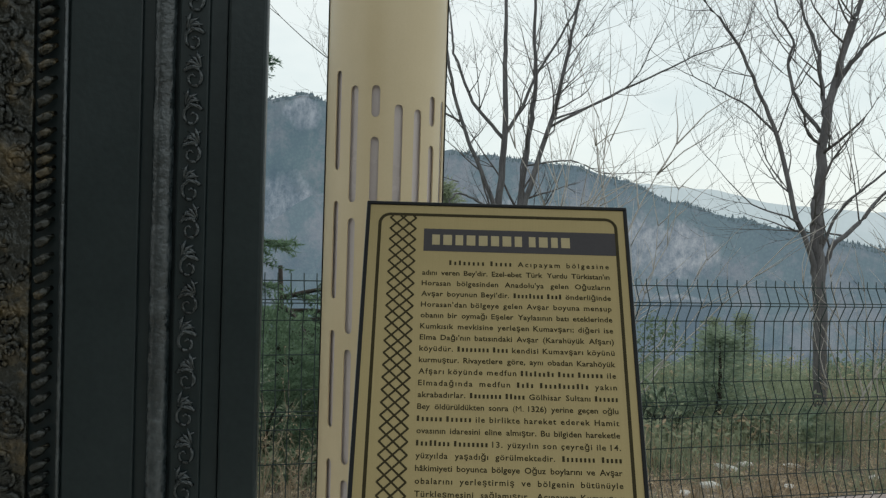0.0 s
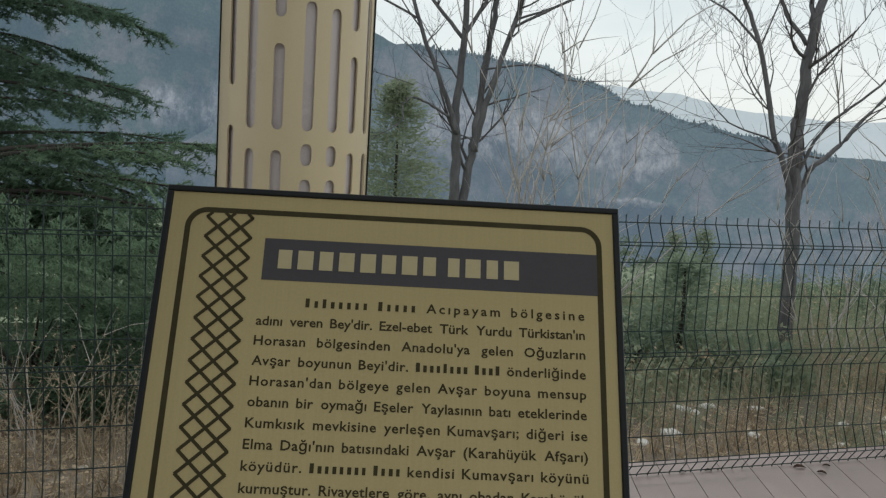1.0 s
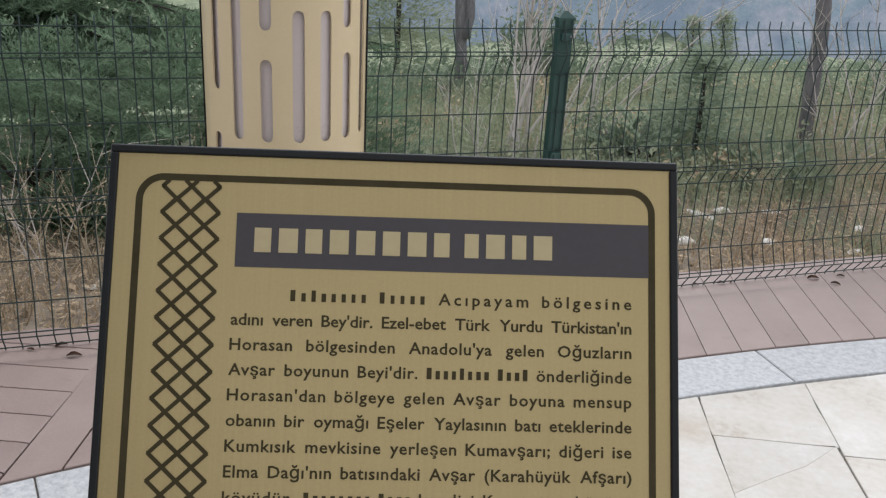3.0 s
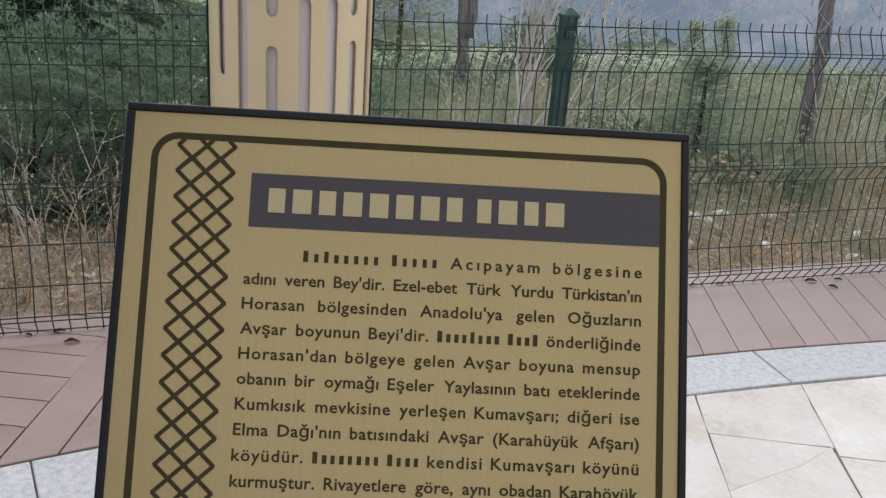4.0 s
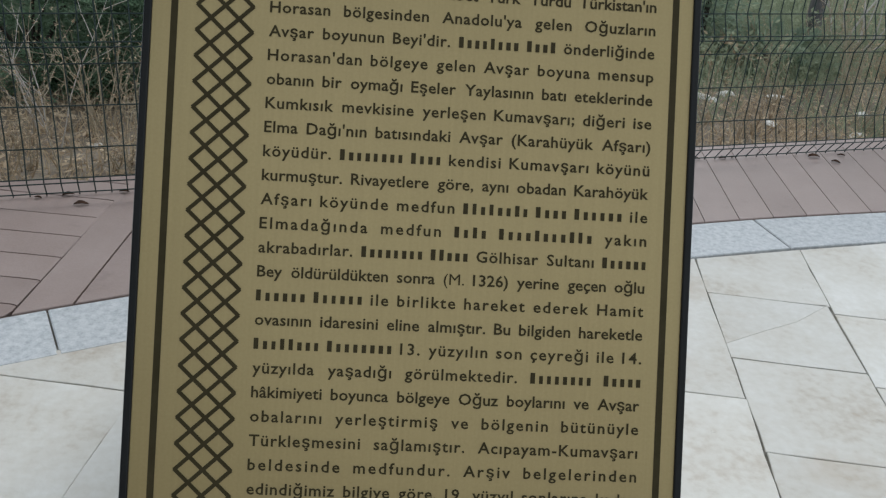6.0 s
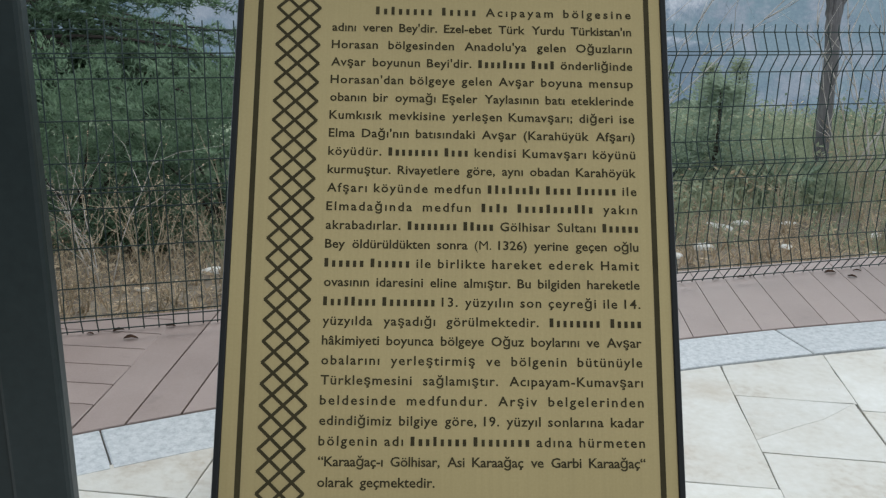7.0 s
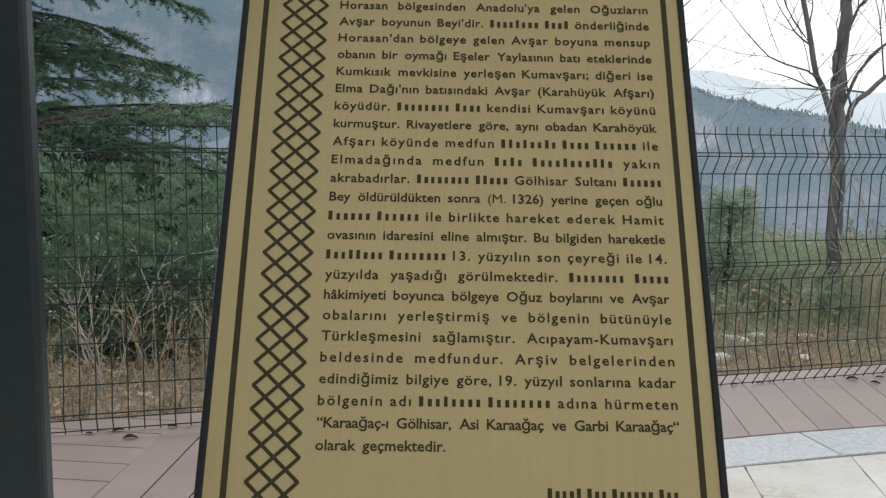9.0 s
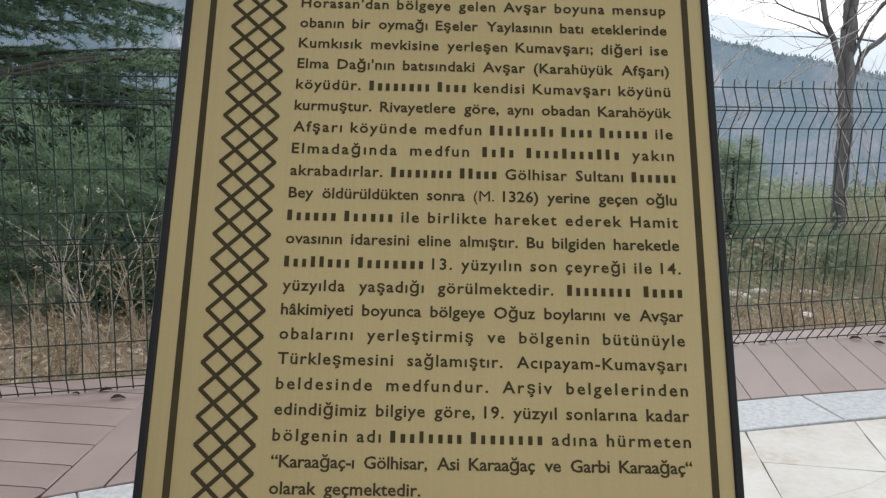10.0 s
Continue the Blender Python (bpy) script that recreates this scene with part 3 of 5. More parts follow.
def build_sign_border():
    l0, r0, t0, rad, w = -0.0682, 0.2918, 0.0856, 0.0185, 0.0048
    def outline(k):
        pts = [(l0 + k, SIGN_B + 0.02)]
        for i in range(13):
            a = math.pi - i * math.pi / 24
            pts.append((l0 + rad + (rad - k) * math.cos(a), t0 - rad + (rad - k) * math.sin(a)))
        for i in range(13):
            a = math.pi / 2 - i * math.pi / 24
            pts.append((r0 - rad + (rad - k) * math.cos(a), t0 - rad + (rad - k) * math.sin(a)))
        pts.append((r0 - k, SIGN_B + 0.02))
        return pts
    bm = flat_shape((outline(0), outline(w)), FACE, 0.0003)
    bmesh.ops.recalc_face_normals(bm, faces=bm.faces[:])
    sign_part("border_line", bm, PRINT, "dark brown printed border with rounded corners")
    sign_part("border_line", box_bm(l0, SIGN_B + 0.0165, FACE, r0, SIGN_B + 0.0212, FACE + 0.0003), PRINT, "dark brown printed border line")
    sign_part("title_bar", box_bm(0.0008, 0.0225, FACE, 0.2871, 0.0598, FACE + 0.00035), TITLE, "charcoal title bar")


build_sign_border()


def build_lattice():
    """Two columns of interlaced diamonds down the left margin."""
    x0, x1, top, step, w = -0.0500, -0.0115, 0.0808, 0.0180, 0.00142
    mid = (x0 + x1) / 2
    bm = bmesh.new()

    def bar(a, b, z):
        a, b = Vector((*a, 0)), Vector((*b, 0))
        d = (b - a).normalized()
        s = Vector((-d.y, d.x, 0)) * w
        vs = [bm.verts.new(p + Vector((0, 0, z))) for p in (a - s - d * w * 0.4, b - s + d * w * 0.4, b + s + d * w * 0.4, a + s - d * w * 0.4)]
        bm.faces.new(vs)

    q = (x1 - x0) / 4
    y = 0.0590
    first = True
    while y - step * 0.5 > SIGN_B + 0.03:
        for c, z in ((x0 + q, 0.00030), (x1 - q, 0.00034)):
            if first:
                h = min(step / 2, top - y)
                bar((c - q, y), (c - q + q * h / (step / 2) * 0.92, y + h), z)
                bar((c + q, y), (c + q - q * h / (step / 2) * 0.92, y + h), z + 0.00002)
            bar((c - q, y), (c, y - step / 2), z)
            bar((c + q, y), (c, y - step / 2), z + 0.00002)
            bar((c, y - step / 2), (c - q, y - step), z + 0.00004)
            bar((c, y - step / 2), (c + q, y - step), z + 0.00006)
        first = False
        y -= step
    # the half row at the top that the border cuts
    for c in (x0 + q, x1 - q):
        bar((c - q, 0.0770), (c, 0.0680), 0.00042)
        bar((c + q, 0.0770), (c, 0.0680), 0.00044)
        bar((c, 0.0680), (c - q, 0.0590), 0.00046)
        bar((c, 0.0680), (c + q, 0.0590), 0.00048)
        bar((c - q, 0.0770), (c - q + 0.0038, 0.0808), 0.00042)
        bar((c + q, 0.0770), (c + q - 0.0038, 0.0808), 0.00044)
    bmesh.ops.recalc_face_normals(bm, faces=bm.faces[:])
    sign_part("lattice_ornament", bm, PRINT, "dark brown interlaced diamond ornament")


build_lattice()

# The board's lines of writing. A word in square brackets stands for a name and is drawn as plain bars.
LINES = [
    "[8] [5] Acıpayam bölgesine", "adını veren Bey'dir. Ezel-ebet Türk Yurdu Türkistan'ın", "Horasan bölgesinden Anadolu'ya gelen Oğuzların",
    "Avşar boyunun Beyi'dir. [8] [4] önderliğinde", "Horasan'dan bölgeye gelen Avşar boyuna mensup", "obanın bir oymağı Eşeler Yaylasının batı eteklerinde",
    "Kumkısık mevkisine yerleşen Kumavşarı; diğeri ise", "Elma Dağı'nın batısındaki Avşar (Karahüyük Afşarı)", "köyüdür. [8] [4] kendisi Kumavşarı köyünü",
    "kurmuştur. Rivayetlere göre, aynı obadan Karahöyük", "Afşarı köyünde medfun [8] [4] [6] ile", "Elmadağında medfun [4] [11] yakın",
    "akrabadırlar. [8] [5] Gölhisar Sultanı [6]", "Bey öldürüldükten sonra (M. 1326) yerine geçen oğlu", "[6] [6] ile birlikte hareket ederek Hamit",
    "ovasının idaresini eline almıştır. Bu bilgiden hareketle", "[8] [8] 13. yüzyılın son çeyreği ile 14.", "yüzyılda yaşadığı görülmektedir. [8] [5]",
    "hâkimiyeti boyunca bölgeye Oğuz boylarını ve Avşar", "obalarını yerleştirmiş ve bölgenin bütünüyle", "Türkleşmesini sağlamıştır. Acıpayam-Kumavşarı",
    "beldesinde medfundur. Arşiv belgelerinden", "edindiğimiz bilgiye göre, 19. yüzyıl sonlarına kadar", "bölgenin adı [8] [8] adına hürmeten",
    "“Karaağaç-ı Gölhisar, Asi Karaağaç ve Garbi Karaağaç“", "olarak geçmektedir.",
]


def glyphs(body, size, spacing, weight, flat_x):
    """Vertices, faces and width of a word in the built-in font."""
    cu = bpy.data.curves.new("word", "FONT")
    cu.body, cu.size, cu.space_character, cu.offset, cu.resolution_u, cu.fill_mode = body, size, spacing, weight, 2, "FRONT"
    ob = bpy.data.objects.new("word", cu)
    scene.collection.objects.link(ob)
    bpy.context.view_layer.update()
    me = bpy.data.meshes.new_from_object(ob.evaluated_get(bpy.context.evaluated_depsgraph_get()))
    v = np.zeros(len(me.vertices) * 3)
    me.vertices.foreach_get("co", v)
    v = v.reshape(-1, 3)
    faces = [tuple(p.vertices) for p in me.polygons]
    bpy.data.objects.remove(ob)
    bpy.data.curves.remove(cu)
    bpy.data.meshes.remove(me)
    v[:, 0] -= v[:, 0].min()
    v[:, 0] *= flat_x
    return v[:, :2], faces, float(v[:, 0].max())


cap = glyphs("H", 1.0, 1.0, 0.0, 1.0)[0]
CAP = float(cap[:, 1].max())
CAP_BODY = 0.0077
SIZE = CAP_BODY / CAP


def bars(count, spacing, seed):
    """Plain upright bars, one a letter, the first of them tall: a name that is not written out."""
    rnd = random.Random(seed)
    x, v, f = 0.0, [], []
    for i in range(count):
        w = 0.0033 if i == 0 else rnd.choice((0.0027, 0.0029, 0.0031))
        h = CAP_BODY if i == 0 or rnd.random() < 0.12 else CAP_BODY * 0.74
        b = len(v)
        v += [(x, 0), (x + w, 0), (x + w, h), (x, h)]
        f.append((b, b + 1, b + 2, b + 3))
        x += (0.0058 if i == 0 else 0.0053) * (0.25 + 0.75 * spacing)
    return np.array(v), f, float(v[-2][0])


def word(body, spacing, seed):
    if body[0] == "[":
        return bars(int(body[1:-1]), spacing, seed)
    return glyphs(body, SIZE, spacing, 0.0 if "M." in body else 0.00019, 1.06)


def text_line(words, x0, y0, width, seed, justify=True, material=PRINT):
    def total(sp):
        return sum(word(w, sp, seed + i)[2] for i, w in enumerate(words))
    sp = 1.0
    if justify:
        a, b = total(1.0), total(1.2)
        goal = width - (len(words) - 1) * (0.0095 if len(words) < 6 else 0.0062)
        sp = max(0.88, min(1.5, 1.0 + 0.2 * (goal - a) / max(1e-6, b - a)))
    made = [word(w, sp, seed + i) for i, w in enumerate(words)]
    gap = (width - sum(m[2] for m in made)) / max(1, len(words) - 1) if justify else 0.0048
    verts, faces, x = [], [], x0
    for v, f, w in made:
        b = len(verts)
        verts += [(x + p[0], y0 + p[1], FACE + 0.0004) for p in v]
        faces += [tuple(b + i for i in q) for q in f]
        x += w + gap
    me = mesh_of("text_line", verts, faces, material)
    on_sign(new("text_line", me))


for row, line in enumerate(LINES):
    indent = 0.0395 if row == 0 else 0.0
    text_line(line.split(), indent, -row * ROW, WIDE - indent, row * 20, justify=row < 25)
# the writer's name under the text
text_line(["[5]", "[3]", "[6]", "[3]"], 0.1735, -26.98 * ROW, 0.1, 900, justify=False)


def build_title():
    """The title is a name: one plain bar for each letter."""
    x = 0.0122
    for w in (0.0166, 0.0182, 0.0166, 0.0182, 0.0182, 0.0172, 0.0182, 0.0160, None, 0.0150, 0.0182, 0.0150, 0.0182):
        if w is None:
            x += 0.0052
            continue
        sign_part("plain_bar", box_bm(x + 0.0012, 0.0330, FACE + 0.0004, x + w - 0.0040, 0.0498, FACE + 0.0007), TITLE_LETTER)
        x += w


build_title()


def build_sign_stand():
    part("post", box_bm(-0.03, 0.085, 0.0, 0.03, 0.125, 1.02, 0.003), BLACK_METAL, sign_root, "black square steel post")
    part("foot_plate", box_bm(-0.11, 0.0, 0.0005, 0.11, 0.21, 0.012, 0.003), BLACK_METAL, sign_root, "black steel foot plate")
    # two brackets between post and board
    for s in (-0.05, 0.05):
        bm = bmesh.new()
        a = [bm.verts.new((s - 0.003, -0.09 + y + 0.105, z)) for y, z in ((-0.12, 0.86), (0.09, 0.90), (0.09, 0.99), (-0.065, 0.98))]
        b = [bm.verts.new((s + 0.003, v.co.y, v.co.z)) for v in a]
        bm.faces.new(a)
        bm.faces.new(b[::-1])
        for i in range(4):
            j = (i + 1) % 4
            bm.faces.new((a[j], a[i], b[i], b[j]))
        part("bracket", bm, BLACK_METAL, sign_root, "black steel bracket")


build_sign_stand()


# ---- lamp column with a slotted cream shell ----
COL_X, COL_Y, COL_R, COL_H = -0.27, 1.57, 0.190, 3.2
lamp = empty("lamp_column", pose(COL_X, COL_Y, 0), "round cream metal lamp column with long slots over a milky tube", "lamp column")


def build_column():
    half = 4.0  # half a slot's width in degrees
    rows = []
    z = 1.756
    for k in range(4):
        rows.append(z - 0.404 * k)
    slots = {}
    slots[-47.5] = [(1.806 - 0.402 * k, 1.500 - 0.4 * k) for k in range(4)]
    slots[-27.5] = [(r, r - 0.356) for r in rows]
    slots[-6.5] = [(1.756, 1.660), (1.600, 1.400)] + [p for r in rows[1:] for p in ((r, r - 0.110), (r - 0.172, r - 0.356))]
    slots[15.0] = [(1.700, 1.400)] + [p for r in rows[1:] for p in ((r + 0.018, r - 0.034), (r - 0.066, r - 0.356))]
    slots[34.0] = [(1.690, 1.400)] + [p for r in rows[1:] for p in ((r + 0.016, r - 0.034), (r - 0.066, r - 0.356))]
    slots[52.0] = [(1.737, 1.644), (1.584, 1.400)] + [p for r in rows[1:] for p in ((r, r - 0.105), (r - 0.160, r - 0.356))]
    slots[71.5] = [(1.730, 1.400)] + [(r, r - 0.356) for r in rows[1:]]
    for extra in (92, 112, 132, 152, 172, -170, -150, -130, -110, -90):
        slots[float(extra)] = [(r - (0.03 if extra % 4 else 0.0), r - 0.356) for r in rows]
    cols = sorted(slots)
    arc = math.radians(half) * COL_R
    bm = bmesh.new()

    def at(deg, z):
        a = radians(deg)
        return bm.verts.new((COL_R * math.sin(a), -COL_R * math.cos(a), z))

    def strip(d0, d1, low, high, n):
        """A piece of the shell between two angles, bounded by height functions of the angle."""
        prev = None
        for i in range(n + 1):
            d = d0 + (d1 - d0) * i / n
            cur = (at(d, low(d)), at(d, high(d)))
            if prev:
                bm.faces.new((prev[0], cur[0], cur[1], prev[1]))
            prev = cur

    def plain(d0, d1, left, right, n):
        """A full-height piece of the shell; its two outer sides carry the corners of the slots beside it."""
        for i in range(n):
            da, db = d0 + (d1 - d0) * i / n, d0 + (d1 - d0) * (i + 1) / n
            la = left if i == 0 else [0.0, COL_H]
            rb = right if i == n - 1 else [0.0, COL_H]
            bm.faces.new([at(db, z) for z in rb] + [at(da, z) for z in reversed(la)])

    def corners(c):
        zs = [0.0, COL_H]
        for t, b in slots[c]:
            zs += [t - arc, b + arc]
        return sorted(zs)

    for i, c in enumerate(cols):
        last = i == len(cols) - 1
        other = cols[(i + 1) % len(cols)]
        nxt = other + (360 if last else 0)
        plain(c + half, nxt - half, corners(c), corners(other), max(3, int((nxt - c - 2 * half) / 2.5)))

        def curve(d, c=c):
            return arc * math.sqrt(max(0.0, 1 - ((d - c) / half) ** 2))

        holes = slots[c]
        tops = [lambda d: COL_H] + [lambda d, b=b: b + arc - curve(d) for _, b in holes]
        lows = [lambda d, t=t: t - arc + curve(d) for t, _ in holes] + [lambda d: 0.0]
        for hi, lo in zip(tops, lows):
            strip(c - half, c + half, lo, hi, 8)
    bmesh.ops.remove_doubles(bm, verts=bm.verts[:], dist=0.00005)
    bmesh.ops.recalc_face_normals(bm, faces=bm.faces[:])
    bmesh.ops.solidify(bm, geom=bm.faces[:], thickness=0.004)
    shell = part("slotted_shell", bm, CREAM, lamp, "cream powder-coated shell with long rounded slots", smooth=True)
    shell.data.set_sharp_from_angle(angle=radians(40))
    bm = bmesh.new()
    bmesh.ops.create_cone(bm, cap_ends=True, segments=64, radius1=COL_R - 0.011, radius2=COL_R - 0.011, depth=2.4, matrix=Matrix.Translation((0, 0, 1.205)))
    tube = part("milky_tube", bm, DIFFUSER, lamp, "milky white inner tube", smooth=True)
    tube.data.set_sharp_from_angle(angle=radians(40))
    bm = bmesh.new()
    bmesh.ops.create_cone(bm, cap_ends=True, segments=64, radius1=COL_R + 0.006, radius2=COL_R + 0.002, depth=0.03, matrix=Matrix.Translation((0, 0, COL_H + 0.015)))
    part("cap", bm, CREAM, lamp, "cream metal cap")
    bm = bmesh.new()
    bmesh.ops.create_cone(bm, cap_ends=True, segments=64, radius1=COL_R + 0.03, radius2=COL_R + 0.03, depth=0.014, matrix=Matrix.Translation((0, 0, 0.007)))
    part("foot_ring", bm, CREAM, lamp, "cream metal foot ring")
    # the two long joints where the halves of the shell meet
    for deg in (-79.0, 83.0):
        a = radians(deg)
        bm = bmesh.new()
        bmesh.ops.create_cube(bm, size=1, matrix=Matrix.Translation((COL_R * math.sin(a), -COL_R * math.cos(a), COL_H / 2 + 0.01)) @ Matrix.Rotation(a, 4, "Z") @ Matrix.Diagonal((0.007, 0.0075, COL_H - 0.03, 1)))
        part("joint_strip", bm, BLACK_METAL, lamp, "dark rubber joint strip")


build_column()


# ---- carved dark door frame beside the sign ----
door_frame = empty("carved_door_frame", pose(-0.60, -0.24, 0), "tall black-green lacquered door frame with carved scroll mouldings", "door frame")


def frame_local(x):
    return x + 0.60


def build_carved_frame():
    top = 2.6
    y0 = -0.018
    def slab(name, x0, x1, front, back, material, label, bevel=0.003):
        part(name, box_bm(frame_local(x0), front, 0.0, frame_local(x1), back, top, bevel), material, door_frame, label)
    # core, with its outer side slanting back
    v, f = prism([(frame_local(-1.25), 0.0), (frame_local(-0.322), 0.0), (frame_local(-0.345), 0.05), (frame_local(-1.25), 0.05)], 0.0, top)
    under(new("core", mesh_of("core", v, f, CARVED)), door_frame, "dark lacquered core")
    slab("flat_band", -0.357, -0.3085, y0, -0.0005, CARVED, "smooth outer band", 0.004)
    slab("inner_band", -0.381, -0.359, -0.010, -0.0005, CARVED, "narrow recessed band", 0.002)
    slab("scroll_bed", -0.418, -0.381, -0.0115, -0.0005, CARVED, "bed of the scroll moulding", 0.002)
    slab("sunk_panel", -0.556, -0.466, -0.006, -0.0005, CARVED, "long smooth sunk panel", 0.002)
    slab("carved_panel", -0.760, -0.599, -0.010, -0.0005, BRONZED, "bronzed carved panel", 0.002)
    slab("far_panel", -1.25, -0.762, -0.008, -0.0005, CARVED, "smooth lacquered panel", 0.002)
    # half-round rib
    pile = Pile()
    n = 50
    pile.tube([(frame_local(-0.4365), -0.006, 0.01 + (top - 0.02) * i / n) for i in range(n + 1)], [0.0135 + 0.0006 * math.sin(i * 2.1) for i in range(n + 1)], 14)
    under(pile.make("round_rib", CARVED_WORN_GLINT, True), door_frame, "worn half-round rib with highlights in its colour")
    pile = Pile()
    pile.tube([(frame_local(-0.561), -0.006, 0.01), (frame_local(-0.561), -0.006, top - 0.01)], [0.0030, 0.0030], 8)
    under(pile.make("bead", CARVED_WORN_GLINT, True), door_frame, "thin shining bead")
    # rope moulding: short slanting turns
    pile = Pile()
    z = 0.02
    while z < top - 0.03:
        cx = frame_local(-0.5825)
        pile.tube([(cx - 0.010, -0.004, z - 0.006), (cx - 0.004, -0.0135, z - 0.002), (cx + 0.004, -0.0135, z + 0.003), (cx + 0.010, -0.004, z + 0.008)], [0.003, 0.0066, 0.0060, 0.003], 7)
        z += 0.0185 + 0.004 * math.sin(z * 31)
    under(pile.make("rope_moulding", BRONZED, True), door_frame, "twisted rope moulding")
    # scroll moulding: alternating spirals with leaves, drawn in small round strokes
    pile = Pile()
    z, flip = 0.03, 1
    cx = frame_local(-0.3995)
    while z < top - 0.06:
        pts = []
        for i in range(22):
            t = i / 21
            a = 0.6 + t * 8.2
            r = 0.0145 * (1 - 0.82 * t)
            pts.append((cx + flip * r * math.cos(a) * 0.98, -0.0135, z + 0.017 + r * math.sin(a) * 1.1))
        pile.tube(pts, [0.0016 + 0.0014 * (1 - i / 21) for i in range(22)], 5)
        for k in range(4):
            a = -0.4 + k * 0.55
            p = Vector((cx - flip * 0.010, -0.0125, z + 0.030))
            q = p + Vector((flip * 0.020 * math.cos(a), -0.002, 0.018 * math.sin(a) + 0.004))
            m = (p + q) / 2 + Vector((0, -0.003, 0.003))
            pile.tube([p, m, q], [0.0012, 0.0026, 0.0008], 5)
        pile.tube([(cx + flip * 0.013, -0.0125, z + 0.026), (cx + flip * 0.004, -0.0145, z + 0.038), (cx - flip * 0.012, -0.0125, z + 0.046)], [0.0012, 0.0030, 0.0012], 5)
        z += 0.047
        flip = -flip
    under(pile.make("scroll_carving", CARVED_WORN_GLINT, True), door_frame, "carved scrolls and leaves")
    # relief on the bronzed panel
    pile = Pile()
    rnd = random.Random(4)
    z = 0.05
    while z < top - 0.08:
        for cx0 in (-0.625, -0.67, -0.72):
            for _ in range(3):
                cx = frame_local(cx0 + rnd.uniform(-0.016, 0.016))
                zz = z + rnd.uniform(-0.022, 0.022)
                turn, s, big = rnd.uniform(0, 6.3), rnd.choice((-1, 1)), rnd.uniform(0.010, 0.021)
                pts = []
                for i in range(12):
                    t = i / 11
                    r = big * (1 - 0.75 * t)
                    pts.append((cx + s * r * math.cos(turn + t * 5), -0.012, zz + r * math.sin(turn + t * 5)))
                pile.tube(pts, [0.0045 - 0.0026 * i / 11 for i in range(12)], 5)
        z += 0.048
    under(pile.make("panel_relief", BRONZED, True), door_frame, "bronzed curling relief")


build_carved_frame()


# ---- wire fence ----
FENCE_DIR = Vector((1, 0.2834, 0)).normalized()
FENCE_TURN = math.degrees(math.atan(0.2834))
LEVELS = [(1.126, 0.0), (1.094, 0.0), (1.018, 0.040), (1.004, 0.042), (0.929, 0.0), (0.785, 0.0), (0.638, 0.0), (0.555, 0.040), (0.539, 0.042), (0.472, 0.0), (0.328, 0.0), (0.178, 0.0), (0.083, 0.040), (0.066, 0.042), (0.012, 0.0)]
SPACING, PANEL = 0.0537, 2.5


def build_fence_panel(length, shift):
    root = empty("wire_fence", pose(0, 0, 0), "dark green welded wire fence panel with bent ridges", "fence", "fence panels along the deck")
    up = Pile()
    line = []
    for k, (z, out_by) in enumerate(LEVELS):
        line.append((0, -out_by, z))
    up.tube(line[:1] + line[1:] + [(0, 0, 0.002)], [0.0025] * (len(line) + 1), 5)
    wire_mesh = mesh_of("upright_wire", up.v, up.f, WIRE, True)
    x = shift
    while x < length - 0.005:
        w = new("upright_wire", wire_mesh)
        w.parent = root
        w.location = (x, 0, 0)
        x += SPACING
    flat = Pile()
    flat.tube([(0.0, 0, 0), (length, 0, 0)], [0.0025, 0.0025], 5)
    cross_mesh = mesh_of("cross_wire", flat.v, flat.f, WIRE, True)
    for z, out_by in LEVELS[1:]:
        w = new("cross_wire", cross_mesh)
        w.parent = root
        w.location = (0, -out_by - 0.0045, z)
    return root


POST_X = 0.607
first = None
for k, n0 in enumerate((-2, -1, 0, 1, 2)):
    x = POST_X + n0 * PANEL * FENCE_DIR.x
    m = pose(x, fence_y(x), 0, 0, 0, FENCE_TURN)
    if first is None:
        first = build_fence_panel(PANEL, 0.020)
        first.matrix_world = m
    else:
        copy_thing(first, m)


def build_fence_post():
    root = empty("fence_post", pose(0, 0, 0), "dark green steel fence post with a pointed cap", "fence post", "fence posts along the deck")
    part("tube", box_bm(-0.030, 0.006, 0.006, 0.030, 0.048, 1.125, 0.004), FENCE_GREEN, root, "dark green square tube")
    bm = bmesh.new()
    base = [bm.verts.new(c) for c in ((-0.033, 0.003, 1.121), (0.033, 0.003, 1.121), (0.033, 0.051, 1.121), (-0.033, 0.051, 1.121))]
    rim = [bm.verts.new((c.co.x, c.co.y, 1.132)) for c in base]
    tip = [bm.verts.new((c.co.x * 0.2, 0.027 + (c.co.y - 0.027) * 0.2, 1.155)) for c in base]
    for low, high in ((base, rim), (rim, tip)):
        for i in range(4):
            bm.faces.new((low[i], low[(i + 1) % 4], high[(i + 1) % 4], high[i]))
    bm.faces.new(tip)
    bm.faces.new(base[::-1])
    part("cap", bm, FENCE_GREEN, root, "green plastic cap with a low point")
    part("foot", box_bm(-0.055, -0.02, 0.0005, 0.055, 0.075, 0.008, 0.002), FENCE_GREEN, root, "green foot plate")
    for z in (1.05, 0.60, 0.13):
        part("clip", box_bm(-0.020, -0.010, z, 0.020, 0.008, z + 0.028, 0.003), FENCE_GREEN, root, "green wire clip")
    bm = bmesh.new()
    bmesh.ops.create_icosphere(bm, subdivisions=1, radius=0.006, matrix=Matrix.Translation((0.012, -0.011, 1.066)))
    part("bolt", bm, FENCE_GREY, root, "bright bolt head")
    return root


post = None
for n0 in (-2, -1, 0, 1, 2, 3):
    x = POST_X + n0 * PANEL * FENCE_DIR.x
    m = pose(x, fence_y(x), 0, 0, 0, FENCE_TURN)
    if post is None:
        post = build_fence_post()
        post.matrix_world = m
    else:
        copy_thing(post, m)


